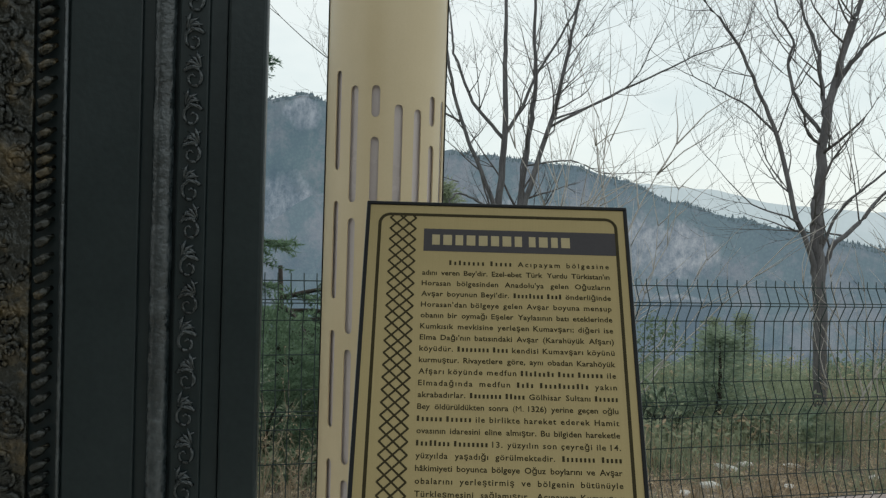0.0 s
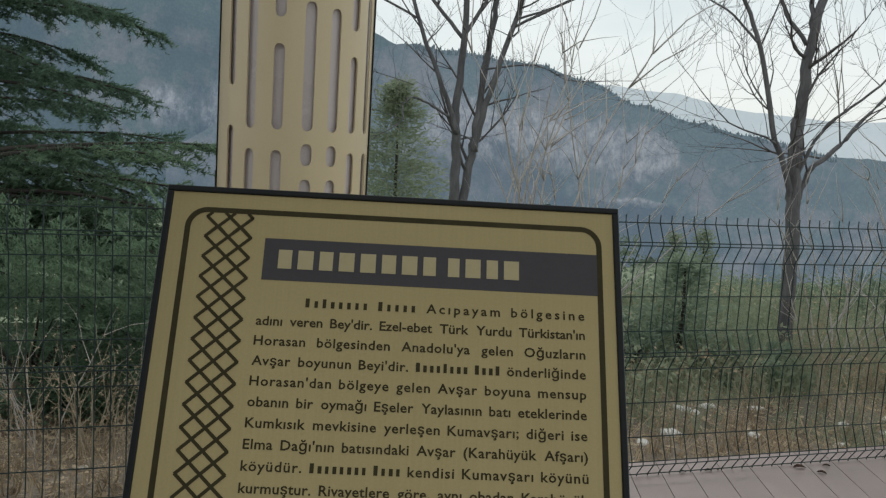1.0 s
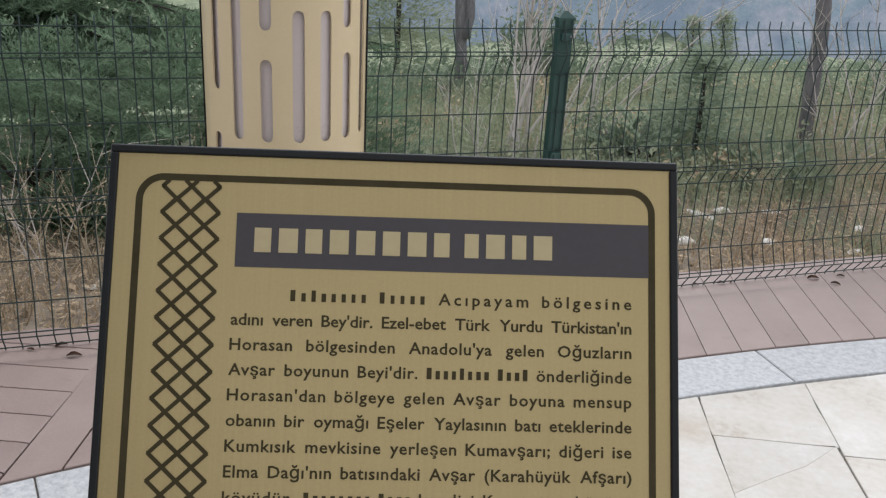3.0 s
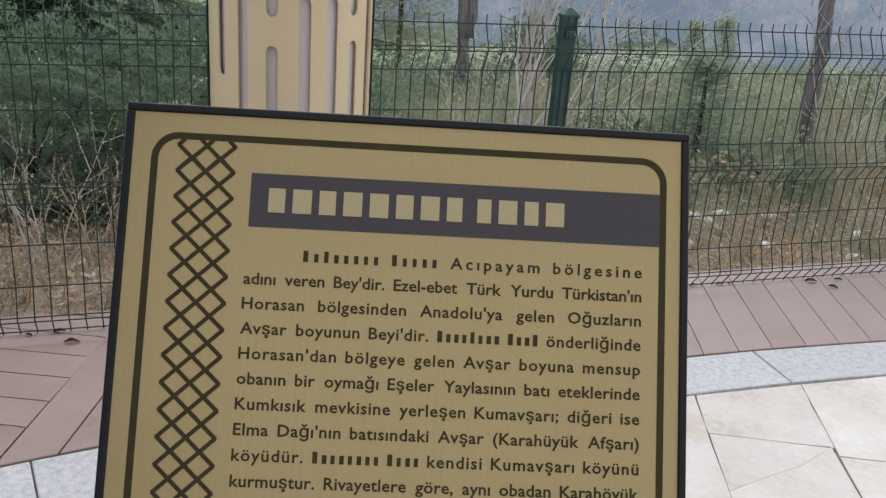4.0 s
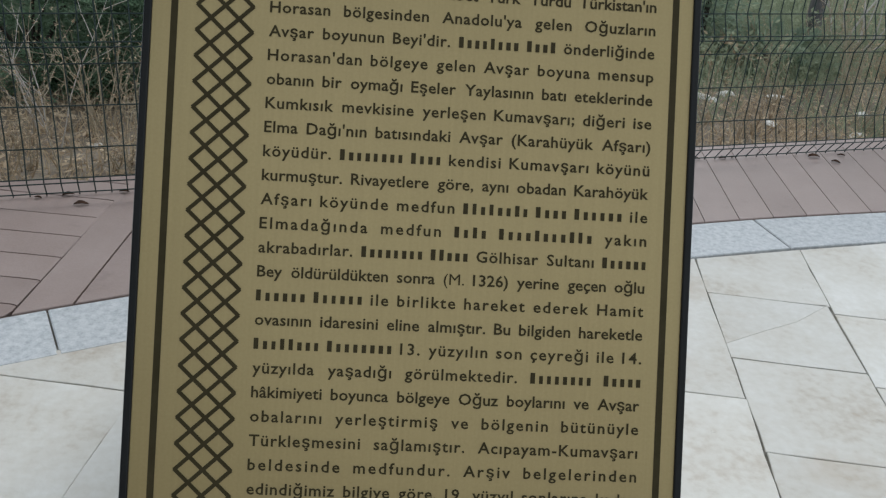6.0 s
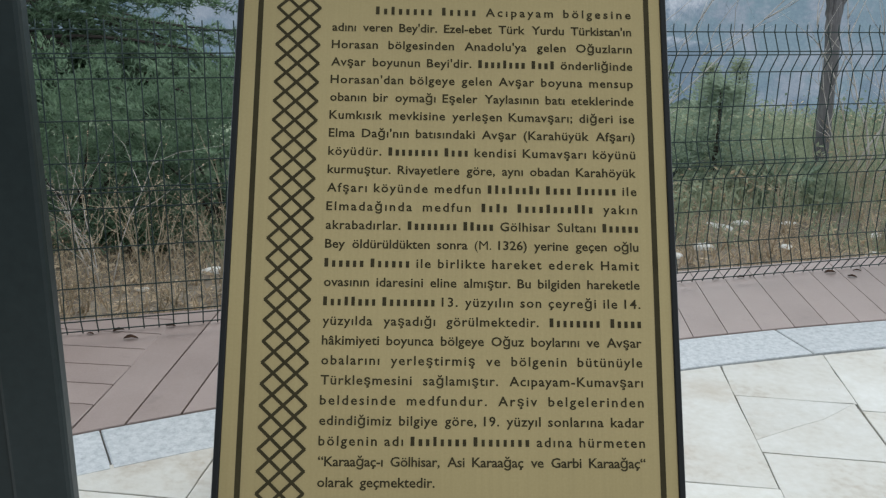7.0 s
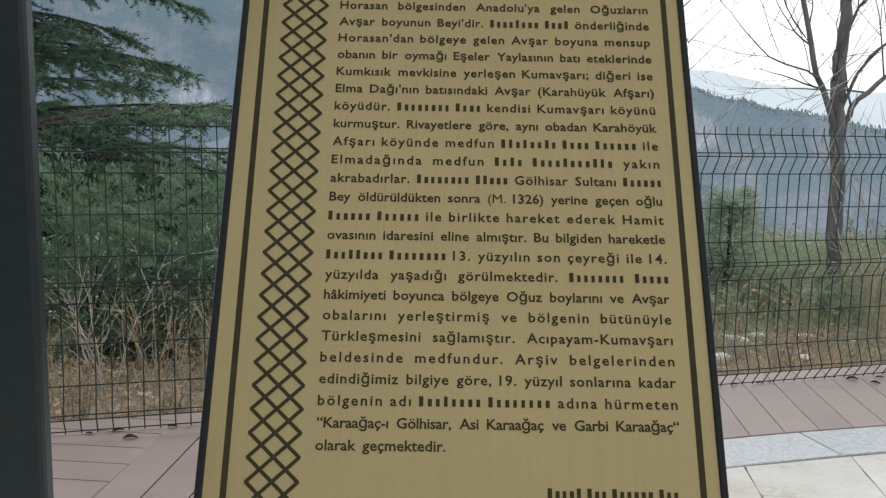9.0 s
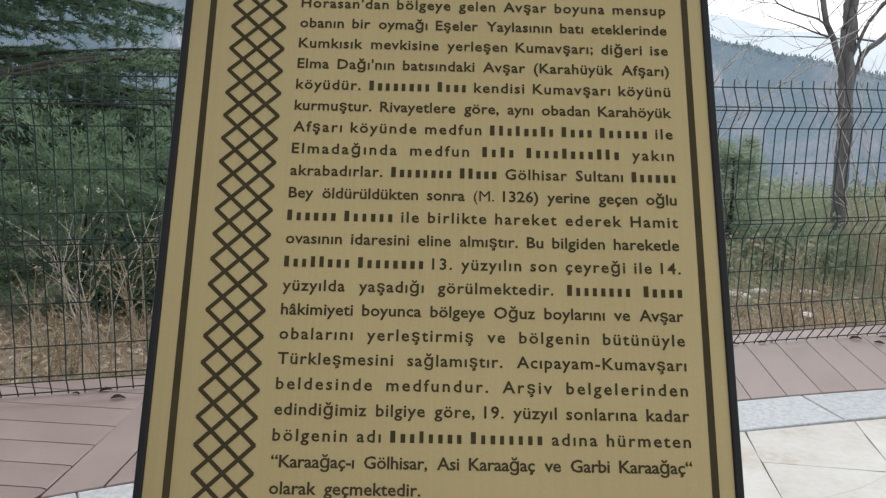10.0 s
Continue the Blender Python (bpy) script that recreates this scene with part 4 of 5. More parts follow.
# ---- bare trees ----
def grow(pile, p, d, length, radius, depth, rnd, lift=0.10, spread=0.75):
    """A branch and, from it, thinner ones."""
    pts, radii = [Vector(p)], [radius]
    d = Vector(d).normalized()
    steps = 7 if depth > 1 else 6
    for i in range(steps):
        d = (d + Vector((rnd.gauss(0, 0.11), rnd.gauss(0, 0.11), rnd.gauss(lift * 0.6, 0.10)))).normalized()
        pts.append(pts[-1] + d * length / steps)
        radii.append(radius * (1 - 0.86 * (i + 1) / steps))
    pile.tube(pts, radii, 5 if radius > 0.006 else 4 if radius > 0.003 else 3)
    if depth == 0:
        return
    n = rnd.randint(3, 5)
    for k in range(n):
        i = rnd.randint(1, steps - 1)
        out_d = Vector((rnd.gauss(0, 1), rnd.gauss(0, 0.8), rnd.gauss(0.1, 0.7))).normalized()
        nd = (d * 0.9 + out_d * spread).normalized()
        grow(pile, pts[i], nd, length * rnd.uniform(0.4, 0.72), max(0.0017, radii[i] * 0.62), depth - 1, rnd, lift, spread)


def bare_tree(y, base, limbs, seed, label, extra_twigs, pitch):
    """Trunk and limbs run along lines given as (x, z); thin wood grows from them."""
    rnd = random.Random(seed)
    root = empty("bare_tree", pose(base[0], base[1], base[2]), label, "tree", "bare trees behind the fence")
    wood, thin = Pile(), Pile()
    off = Vector(base)
    for pts, r0, r1, yd, *start in limbs:
        near = y + (start[0] if start else 0.0)
        line = smooth_line([(x, near + yd * i / (len(pts) - 1), z) for i, (x, z) in enumerate(pts)], 5)
        line = [p - off + Vector((rnd.gauss(0, 0.006), rnd.gauss(0, 0.006), 0)) for p in line]
        n = len(line)
        radii = [r0 + (r1 - r0) * i / (n - 1) for i in range(n)]
        wood.tube(line, radii, 10 if r0 > 0.03 else 7)
        length = sum((b - a).length for a, b in zip(line, line[1:]))
        if r0 < 0.052:
            for k in range(int(length * pitch)):
                i = rnd.randint(max(1, n // 5), n - 2)
                d = (line[i + 1] - line[i]).normalized()
                side = Vector((rnd.gauss(0, 1), rnd.gauss(0, 0.9), rnd.gauss(0.25, 0.6))).normalized()
                grow(thin, line[i], d * 0.6 + side * 0.8, rnd.uniform(0.5, 1.25), max(0.0034, radii[i] * 0.40), 2, rnd)
            grow(thin, line[-1], line[-1] - line[-2], rnd.uniform(0.7, 1.1), radii[-1], 2, rnd)
    for p, d, ln, r in extra_twigs:
        grow(thin, Vector(p) - off, d, ln, r, 2, rnd)
    under(wood.make("trunk", BARK, True), root, "grey-brown trunk and limbs")
    under(thin.make("brushwood", TWIG, True), root, "fine leafless brushwood")


bare_tree(5.75, (2.95, 5.75, ground_z(2.95, 5.75) - 0.05), [
    ([(2.97, -0.22), (2.95, 0.19), (2.92, 0.80), (2.89, 1.20), (2.88, 1.40)], 0.056, 0.048, 0.0),
    ([(2.88, 1.30), (2.90, 1.91), (2.95, 2.30), (3.04, 2.66), (3.14, 3.02), (3.21, 3.22), (3.36, 3.9)], 0.046, 0.010, 0.2),
    ([(2.89, 0.92), (2.84, 1.13), (2.66, 1.58), (2.49, 2.12), (2.30, 2.48), (2.09, 2.86), (1.81, 3.17), (1.6, 3.6)], 0.026, 0.005, -0.3),
    ([(2.91, 0.95), (3.01, 1.26), (3.22, 1.44), (3.42, 1.67), (3.75, 2.02), (4.1, 2.5)], 0.026, 0.006, 0.25),
    ([(2.90, 1.20), (3.00, 1.56), (3.22, 1.80), (3.47, 2.09), (3.8, 2.6)], 0.014, 0.004, -0.4),
    ([(2.94, 2.22), (2.93, 2.53), (2.90, 2.88), (2.80, 3.20), (2.74, 3.9)], 0.022, 0.006, 0.3, 0.06),
    ([(2.98, 2.50), (3.19, 2.84), (3.36, 2.98), (3.7, 3.2)], 0.018, 0.005, -0.2, 0.09),
    ([(2.90, 2.18), (2.72, 2.45), (2.67, 2.72), (2.72, 2.94), (2.60, 3.20), (2.5, 3.8)], 0.017, 0.005, 0.3, 0.06),
    ([(2.70, 1.46), (2.54, 1.50), (2.22, 1.58), (1.95, 1.77)], 0.009, 0.003, -0.5, -0.08),
    ([(2.49, 2.12), (2.24, 2.31), (1.99, 2.41), (1.68, 2.53)], 0.010, 0.003, -0.3, -0.13),
    ([(2.87, 1.20), (2.83, 1.44), (2.82, 1.65)], 0.024, 0.015, -0.06),
], 21, "leafless grey tree with a forked trunk and broken stub", [((3.4, 5.8, 1.7), (1, 0, 0.3), 1.2, 0.006)], 4.2)

bare_tree(7.8, (0.60, 7.8, ground_z(0.60, 7.8) - 0.05), [
    ([(0.60, -0.75), (0.58, -0.2), (0.55, 0.5), (0.53, 1.26), (0.51, 1.60), (0.55, 2.31), (0.54, 3.02), (0.53, 3.64), (0.56, 4.6)], 0.066, 0.010, 0.1),
    ([(0.60, 0.30), (0.64, 0.80), (0.70, 1.27), (0.74, 1.61), (0.80, 2.28), (0.87, 2.82), (0.84, 3.65), (0.88, 4.4)], 0.050, 0.010, 0.4),
    ([(0.70, 1.22), (0.78, 1.65), (0.99, 2.41), (1.13, 3.04), (1.23, 3.66), (1.38, 4.3)], 0.034, 0.008, -0.2),
    ([(0.53, 1.38), (0.42, 1.69), (0.15, 2.30), (-0.03, 2.92), (-0.07, 3.37), (-0.2, 4.0)], 0.028, 0.006, -0.2),
    ([(0.54, 2.26), (0.69, 2.53), (0.88, 2.95), (1.23, 3.58), (1.5, 4.1)], 0.022, 0.006, 0.2, 0.06),
    ([(0.99, 2.38), (1.56, 2.68), (2.10, 2.95), (2.38, 3.08), (2.72, 3.17)], 0.014, 0.003, -0.6, -0.08),
    ([(1.00, 2.44), (1.48, 2.63), (1.76, 2.83), (1.97, 3.29)], 0.012, 0.003, -0.4, -0.08),
    ([(0.77, 2.00), (1.22, 2.05), (1.51, 1.92), (1.91, 1.93)], 0.010, 0.003, -0.7, 0.2),
    ([(0.54, 2.26), (0.23, 2.62), (0.02, 3.12), (-0.02, 3.45), (-0.15, 4.0)], 0.020, 0.006, 0.2, 0.06),
    ([(0.50, 1.50), (0.24, 1.64), (0.08, 1.68), (0.01, 1.58), (0.0, 1.45), (-0.25, 1.29)], 0.013, 0.004, -0.5),
    ([(0.11, 2.40), (-0.35, 2.60), (-0.85, 2.80), (-1.25, 2.98), (-1.8, 3.43)], 0.012, 0.003, -0.2, -0.09),
], 33, "leafless dark tree with several straight stems", [((0.1, 7.7, 1.8), (-1, -0.1, 0.1), 1.2, 0.006)], 4.0)


def sapling(x, y, stems, height, seed, lean, radius=0.008):
    rnd = random.Random(seed)
    z = ground_z(x, y) - 0.03
    root = empty("bare_sapling", pose(x, y, z), "thin pale leafless sapling with many stems", "shrub", "bare saplings behind the fence")
    twigs = Pile()
    for _ in range(stems):
        d = Vector((rnd.gauss(lean, 0.28), rnd.gauss(0, 0.22), 1.0)).normalized()
        r, n = radius * rnd.uniform(0.65, 1.15), 9
        ln = height * rnd.uniform(0.6, 1.1)
        pts = [Vector((rnd.uniform(-0.14, 0.14), rnd.uniform(-0.1, 0.1), 0))]
        for i in range(n):
            d = (d + Vector((rnd.gauss(0, 0.13), rnd.gauss(0, 0.13), rnd.gauss(0.05, 0.10)))).normalized()
            pts.append(pts[-1] + d * ln / n)
            if i > 1:
                for _ in range(rnd.randint(0, 2)):
                    o = Vector((rnd.gauss(0, 1), rnd.gauss(0, 0.8), rnd.gauss(0.2, 0.5))).normalized()
                    grow(twigs, pts[-1], d * 0.8 + o * 0.6, ln * rnd.uniform(0.15, 0.38), r * 0.5, 0, rnd, 0.05, 0.6)
        pile = Pile()
        pile.tube(pts, [r * (1 - 0.8 * i / n) for i in range(n + 1)], 5)
        under(pile.make("stem", PALE_TWIG, True), root)
    tagged(under(twigs.make("brushwood", PALE_TWIG, True), root), "thin pale side twigs", kind="stuff")


sapling(0.78, 4.9, 11, 2.2, 51, 0.12, 0.011)
sapling(0.55, 4.4, 6, 1.0, 52, -0.2, 0.006)
sapling(1.20, 5.6, 9, 2.6, 53, 0.45, 0.010)
sapling(3.55, 4.9, 9, 1.9, 54, -0.12, 0.010)
sapling(4.3, 6.2, 6, 2.2, 55, 0.1)
sapling(3.10, 5.35, 9, 1.4, 56, 0.40, 0.009)
sapling(3.75, 5.2, 8, 1.5, 57, -0.55, 0.009)


# ---- evergreens ----
def needles(pile, p, d, length, rnd, size=0.03, density=160):
    """A twig closely set with short needles."""
    d = d.normalized()
    for _ in range(int(length * density)):
        t = rnd.random()
        q = p + d * length * t
        o = Vector((rnd.gauss(0, 1), rnd.gauss(0, 1), rnd.gauss(0.25, 0.7))).normalized()
        n = (d * 0.55 + o * 0.85).normalized()
        s = n.cross(Vector((rnd.random(), rnd.random(), rnd.random()))).normalized() * size * 0.13
        pile.blade(q, q + n * size * rnd.uniform(0.7, 1.3), s)


def cedar(x, y, boughs, seed, label, z_low, z_high, reach, toward, dens=150, trunk_h=7.0, trunk_r=0.16, size=0.05, spread=42, taper=False, name="cedar", leaf=None):
    rnd = random.Random(seed)
    z0 = ground_z(x, y) - 0.05
    root = empty(name, pose(x, y, z0), label, "tree")
    wood, green = Pile(), Pile()
    wood.tube([(0, 0, 0), (0.03, 0.02, trunk_h * 0.4), (0, 0, trunk_h)], [trunk_r, trunk_r * 0.7, 0.02], 10)
    for b in range(boughs):
        z = z_low + (z_high - z_low) * (b + rnd.random()) / boughs - z0
        a = radians(rnd.gauss(toward, spread))
        d = Vector((math.cos(a), math.sin(a), rnd.uniform(0.02, 0.27)))
        ln = reach * rnd.uniform(0.65, 1.05) * ((1.05 - b / boughs) if taper else 1.0)
        p = Vector((0, 0, z))
        pts, n = [p], 14
        for i in range(n):
            d = (d + Vector((rnd.gauss(0, 0.05), rnd.gauss(0, 0.05), -0.028 + rnd.gauss(0, 0.025)))).normalized()
            pts.append(pts[-1] + d * ln / n)
        wood.tube(pts, [0.026 * (1 - 0.9 * i / n) + 0.002 for i in range(n + 1)], 5)
        for i in range(2, n + 1):
            for s in (-1, 1):
                for _ in range(2):
                    side = Vector((-d.y, d.x, 0)) * s
                    td = (d * rnd.uniform(0.5, 1.1) + side * rnd.uniform(0.4, 1.0) + Vector((0, 0, rnd.gauss(-0.20, 0.16)))).normalized()
                    tl = rnd.uniform(0.22, 0.55) * (1.25 - 0.6 * i / n) * min(1.0, 0.2 + 0.4 * ln)
                    q = pts[i] - (pts[i] - pts[i - 1]) * rnd.random()
                    end = q + td * tl
                    wood.tube([q, end], [0.004, 0.0015], 3)
                    needles(green, q, td, tl, rnd, size, dens)
                    for _ in range(2):
                        t2 = rnd.uniform(0.3, 0.95)
                        d2 = (td + Vector((rnd.gauss(0, 0.6), rnd.gauss(0, 0.6), rnd.gauss(-0.05, 0.25)))).normalized()
                        needles(green, q + td * tl * t2, d2, rnd.uniform(0.1, 0.2) * min(1.0, 0.3 + 0.4 * ln), rnd, size, dens)
    under(wood.make("trunk", DARK_WOOD, True), root, "dark brown trunk and boughs")
    under(green.make("crown", leaf or CEDAR), root, "green needle-covered boughs")


cedar(-4.9, 8.2, 30, 71, "spreading dark green cedar with drooping boughs", 0.9, 4.4, 3.05, -4, dens=170)
cedar(-3.4, 6.4, 26, 72, "low dense young cedar behind the fence", 0.15, 0.98, 2.1, 0, dens=115, trunk_h=1.7, trunk_r=0.06, leaf=LIGHT_CEDAR)
cedar(-1.6, 7.4, 18, 73, "low young cedar on the slope", -0.4, 0.62, 1.4, 0, dens=75, trunk_h=1.3, trunk_r=0.05, spread=70, leaf=LIGHT_CEDAR)
def soft_conifer(x, y, r, h, seed, label, count, leaf=None):
    """A slim airy conifer: drooping sprays in whorls round a thin trunk, open between them."""
    rnd = random.Random(seed)
    z0 = ground_z(x, y) - 0.05
    root = empty("conifer", pose(x, y, z0), label, "tree", "young conifers down the slope")
    wood, green = Pile(), Pile()
    wood.tube([(0, 0, 0), (0.02, 0, h * 0.5), (0, 0, h)], [0.02 + 0.012 * h, 0.012 + 0.006 * h, 0.004], 7)
    arms = [(rnd.uniform(0, 2 * math.pi), 0.08 + 0.92 * rnd.random(), rnd.uniform(0.55, 1.15)) for _ in range(260)]
    for _ in range(count):
        a, t, k = rnd.choice(arms)
        reach = r * (1.02 - t) ** 0.8 * k
        u = rnd.random() ** 0.7
        p = Vector((math.cos(a) * reach * u, math.sin(a) * reach * u, t * h + 0.18 * reach * u - 0.22 * reach * u * u))
        p += Vector((rnd.gauss(0, 0.05), rnd.gauss(0, 0.05), rnd.gauss(0, 0.025))) * (0.5 + r)
        d = Vector((math.cos(a) + rnd.gauss(0, 0.7), math.sin(a) + rnd.gauss(0, 0.7), rnd.gauss(0.25, 0.45))).normalized()
        s = rnd.uniform(0.05, 0.10) * (0.6 + 0.5 * r)
        green.leaf(p, d * s, d.cross(Vector((rnd.gauss(0, 1), rnd.gauss(0, 1), rnd.gauss(0, 1)))).normalized() * s * 0.10)
    under(wood.make("trunk", DARK_WOOD, True), root, "thin dark trunk")
    under(green.make("crown", leaf or OLIVE), root, "open crown of soft green sprays")


soft_conifer(-0.05, 17.0, 2.1, 4.3, 78, "broad airy olive-green conifer down the slope", 15000)
soft_conifer(2.05, 5.45, 0.62, 0.78, 80, "small airy grey-green conifer among dry weeds", 2600, PINE_GREEN)
soft_conifer(3.70, 11.0, 0.42, 1.12, 77, "small airy olive-green conifer on the slope", 2600)
soft_conifer(4.30, 11.6, 0.50, 1.20, 79, "small airy olive-green conifer on the slope", 3000)


def bush(x, y, r, h, seed, label, count, leaf, material, name="evergreen_bush"):
    rnd = random.Random(seed)
    z0 = ground_z(x, y) - 0.04
    root = empty(name, pose(x, y, z0), label, "bush")
    stems, green = Pile(), Pile()
    lumps = [(Vector((rnd.gauss(0, r * 0.45), rnd.gauss(0, r * 0.4), h * rnd.uniform(0.15, 0.9))), r * rnd.uniform(0.22, 0.5)) for _ in range(16)]
    for c, s in lumps:
        stems.tube([(0, 0, 0), c * 0.5 + Vector((0, 0, 0.05)), c], [0.012, 0.007, 0.002], 4)
        for _ in range(count // 16):
            o = Vector((rnd.gauss(0, 1), rnd.gauss(0, 1), rnd.gauss(0, 0.8))).normalized() * s * rnd.random() ** 0.45
            d = Vector((rnd.gauss(0, 1), rnd.gauss(0, 1), rnd.gauss(0.5, 0.8))).normalized()
            green.leaf(c + o, d * leaf, d.cross(Vector((rnd.random(), rnd.random(), rnd.random()))).normalized() * leaf * 0.22)
    under(stems.make("brushwood", BARK), root)
    under(green.make("leaves", material), root, "small green leaves")


bush(1.5, 5.2, 0.45, 0.40, 82, "low green bush among dry weeds", 1500, 0.04, PINE)
bush(1.6, 8.6, 0.9, 0.8, 85, "green bush on the slope", 4200, 0.06, PINE)


def frond(pile, p, d, length, rnd, size, count, rise=0.12):
    """A short bough with needles set flat to both sides, its tip hanging a little."""
    d = d.normalized()
    up = Vector((0, 0, 1))
    side = d.cross(up).normalized()
    for _ in range(count):
        t = rnd.random()
        q = p + d * length * t + up * (-0.22 * length * t * t) + side * rnd.gauss(0, 0.16) * length * (1 - 0.7 * t)
        n = (d * rnd.uniform(0.3, 1.0) + side * rnd.gauss(0, 0.75) + up * rnd.gauss(rise, 0.28)).normalized()
        w = n.cross(up + Vector((rnd.gauss(0, 0.4), rnd.gauss(0, 0.4), 0))).normalized()
        ln = size * rnd.uniform(0.7, 1.3)
        pile.leaf(q, n * ln, w * ln * 0.11)


def soft_bush(x, y, rx, ry, h, seed, label, fronds, leaf=None, size=0.042, rise=0.12, name="young_cedar", reach=0.40):
    """A young cedar or pine: a lumpy mound of short boughs in loose layers, dark in the gaps between them."""
    rnd = random.Random(seed)
    z0 = ground_z(x, y) - 0.04
    root = empty(name, pose(x, y, z0), label, "bush", "young evergreens behind the fence")
    green = Pile()
    for _ in range(7):
        a = rnd.uniform(0, 2 * math.pi)
        tip = Vector((rx * 0.6 * math.cos(a), ry * 0.6 * math.sin(a), h * rnd.uniform(0.4, 0.75)))
        stem = Pile()
        stem.tube([(0, 0, 0), tip * 0.5 + Vector((0, 0, 0.05)), tip], [0.014, 0.008, 0.002], 5)
        under(stem.make("stem", DARK_WOOD), root)
    made = 0
    while made < fronds:
        o = Vector((rnd.gauss(0, 1), rnd.gauss(0, 1), rnd.gauss(0.30, 0.8))).normalized()
        o.z = max(o.z, -0.10)
        lump = noise.noise(o * 2.6 + Vector((seed, 0, 0)))
        if rise < 0.3 and noise.noise(Vector((o.x * 3.2, o.y * 3.2 + seed, o.z * 6.0))) < -0.10:
            continue
        k = (1 + 0.26 * lump) * rnd.uniform(0.55, 0.86)
        p = Vector((o.x * rx * k, o.y * ry * k, 0.10 * h + o.z * 0.9 * h * k))
        d = Vector((o.x + rnd.gauss(0, 0.35), o.y + rnd.gauss(0, 0.35), 0.16 + 0.40 * max(0, o.z) + rise * 0.4 + rnd.gauss(0, 0.14)))
        frond(green, p, d, reach * rnd.uniform(0.6, 1.2), rnd, size, 84, rise)
        made += 1
    under(green.make("leaves", leaf or LIGHT_CEDAR), root, "short soft green needle sprays")


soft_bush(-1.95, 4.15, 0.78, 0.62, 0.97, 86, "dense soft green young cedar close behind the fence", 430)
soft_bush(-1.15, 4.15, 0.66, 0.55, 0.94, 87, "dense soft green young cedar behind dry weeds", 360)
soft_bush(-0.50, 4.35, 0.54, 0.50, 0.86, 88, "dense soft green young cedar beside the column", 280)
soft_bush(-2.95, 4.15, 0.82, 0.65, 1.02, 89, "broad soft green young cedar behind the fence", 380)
soft_bush(1.62, 5.15, 0.34, 0.32, 0.36, 92, "low soft green young pine among dry weeds", 60, PINE_GREEN, 0.05, 0.55, "young_pine", 0.20)
soft_bush(2.40, 4.95, 0.30, 0.28, 0.30, 93, "low soft green young pine beside a bare tree", 50, PINE_GREEN, 0.05, 0.55, "young_pine", 0.20)


def near_scrub():
    """Knee-high green scrub between the dry strip and the slope."""
    rnd = random.Random(95)
    green, straw = Pile(), Pile()
    for _ in range(520):
        x = rnd.uniform(-1.0, 7.5)
        y = fence_y(x) + 1.1 + 4.2 * rnd.random()
        k = noise.noise((x * 0.7, y * 0.7, 9))
        z0 = ground_z(x, y) - 0.02
        h = 0.16 + 0.18 * rnd.random() + 0.22 * max(0, k)
        pile = green if rnd.random() < 0.93 else straw
        for _ in range(90):
            p = Vector((x + rnd.gauss(0, 0.13), y + rnd.gauss(0, 0.13), z0))
            d = Vector((rnd.gauss(0, 0.35), rnd.gauss(0, 0.35), 1)).normalized()
            if rnd.random() < 0.55:
                pile.blade(p, p + d * h * rnd.uniform(0.5, 1.2), Vector((rnd.gauss(0, 1), rnd.gauss(0, 1), 0)).normalized() * rnd.uniform(0.003, 0.006))
            else:
                q = p + d * h * rnd.uniform(0.2, 1.0)
                e = Vector((rnd.gauss(0, 1), rnd.gauss(0, 1), rnd.gauss(0.3, 0.6))).normalized()
                pile.leaf(q, e * 0.045, e.cross(Vector((rnd.random(), rnd.random(), rnd.random()))).normalized() * 0.011)
    tagged(green.make("green_scrub", GRASS), "knee-high dull green scrub and grass", "scrub", kind="stuff")
    tagged(straw.make("dry_scrub", STRAW), "knee-high dry straw among the scrub", "scrub", kind="stuff")


near_scrub()


def slope_shrubs():
    rnd = random.Random(91)
    green = Pile()
    for _ in range(520):
        y = 7.5 + 40 * rnd.random() ** 1.7
        x = rnd.uniform(-0.75, 0.75) * (y + 3)
        z0 = ground_z(x, y)
        r = rnd.uniform(0.22, 0.6) * (0.5 + y / 60)
        for _ in range(260):
            o = Vector((rnd.gauss(0, r * 0.5), rnd.gauss(0, r * 0.5), abs(rnd.gauss(0, r * 0.55))))
            d = Vector((rnd.gauss(0, 1), rnd.gauss(0, 1), rnd.gauss(0.4, 0.8))).normalized()
            s = 0.035 + r * 0.07
            green.leaf(Vector((x, y, z0)) + o, d * s, d.cross(Vector((rnd.random(), rnd.random(), rnd.random()))).normalized() * s * 0.35)
    tagged(green.make("slope_shrubs", PINE), "green scrub covering the slope to the valley", "shrubs", kind="stuff")


slope_shrubs()


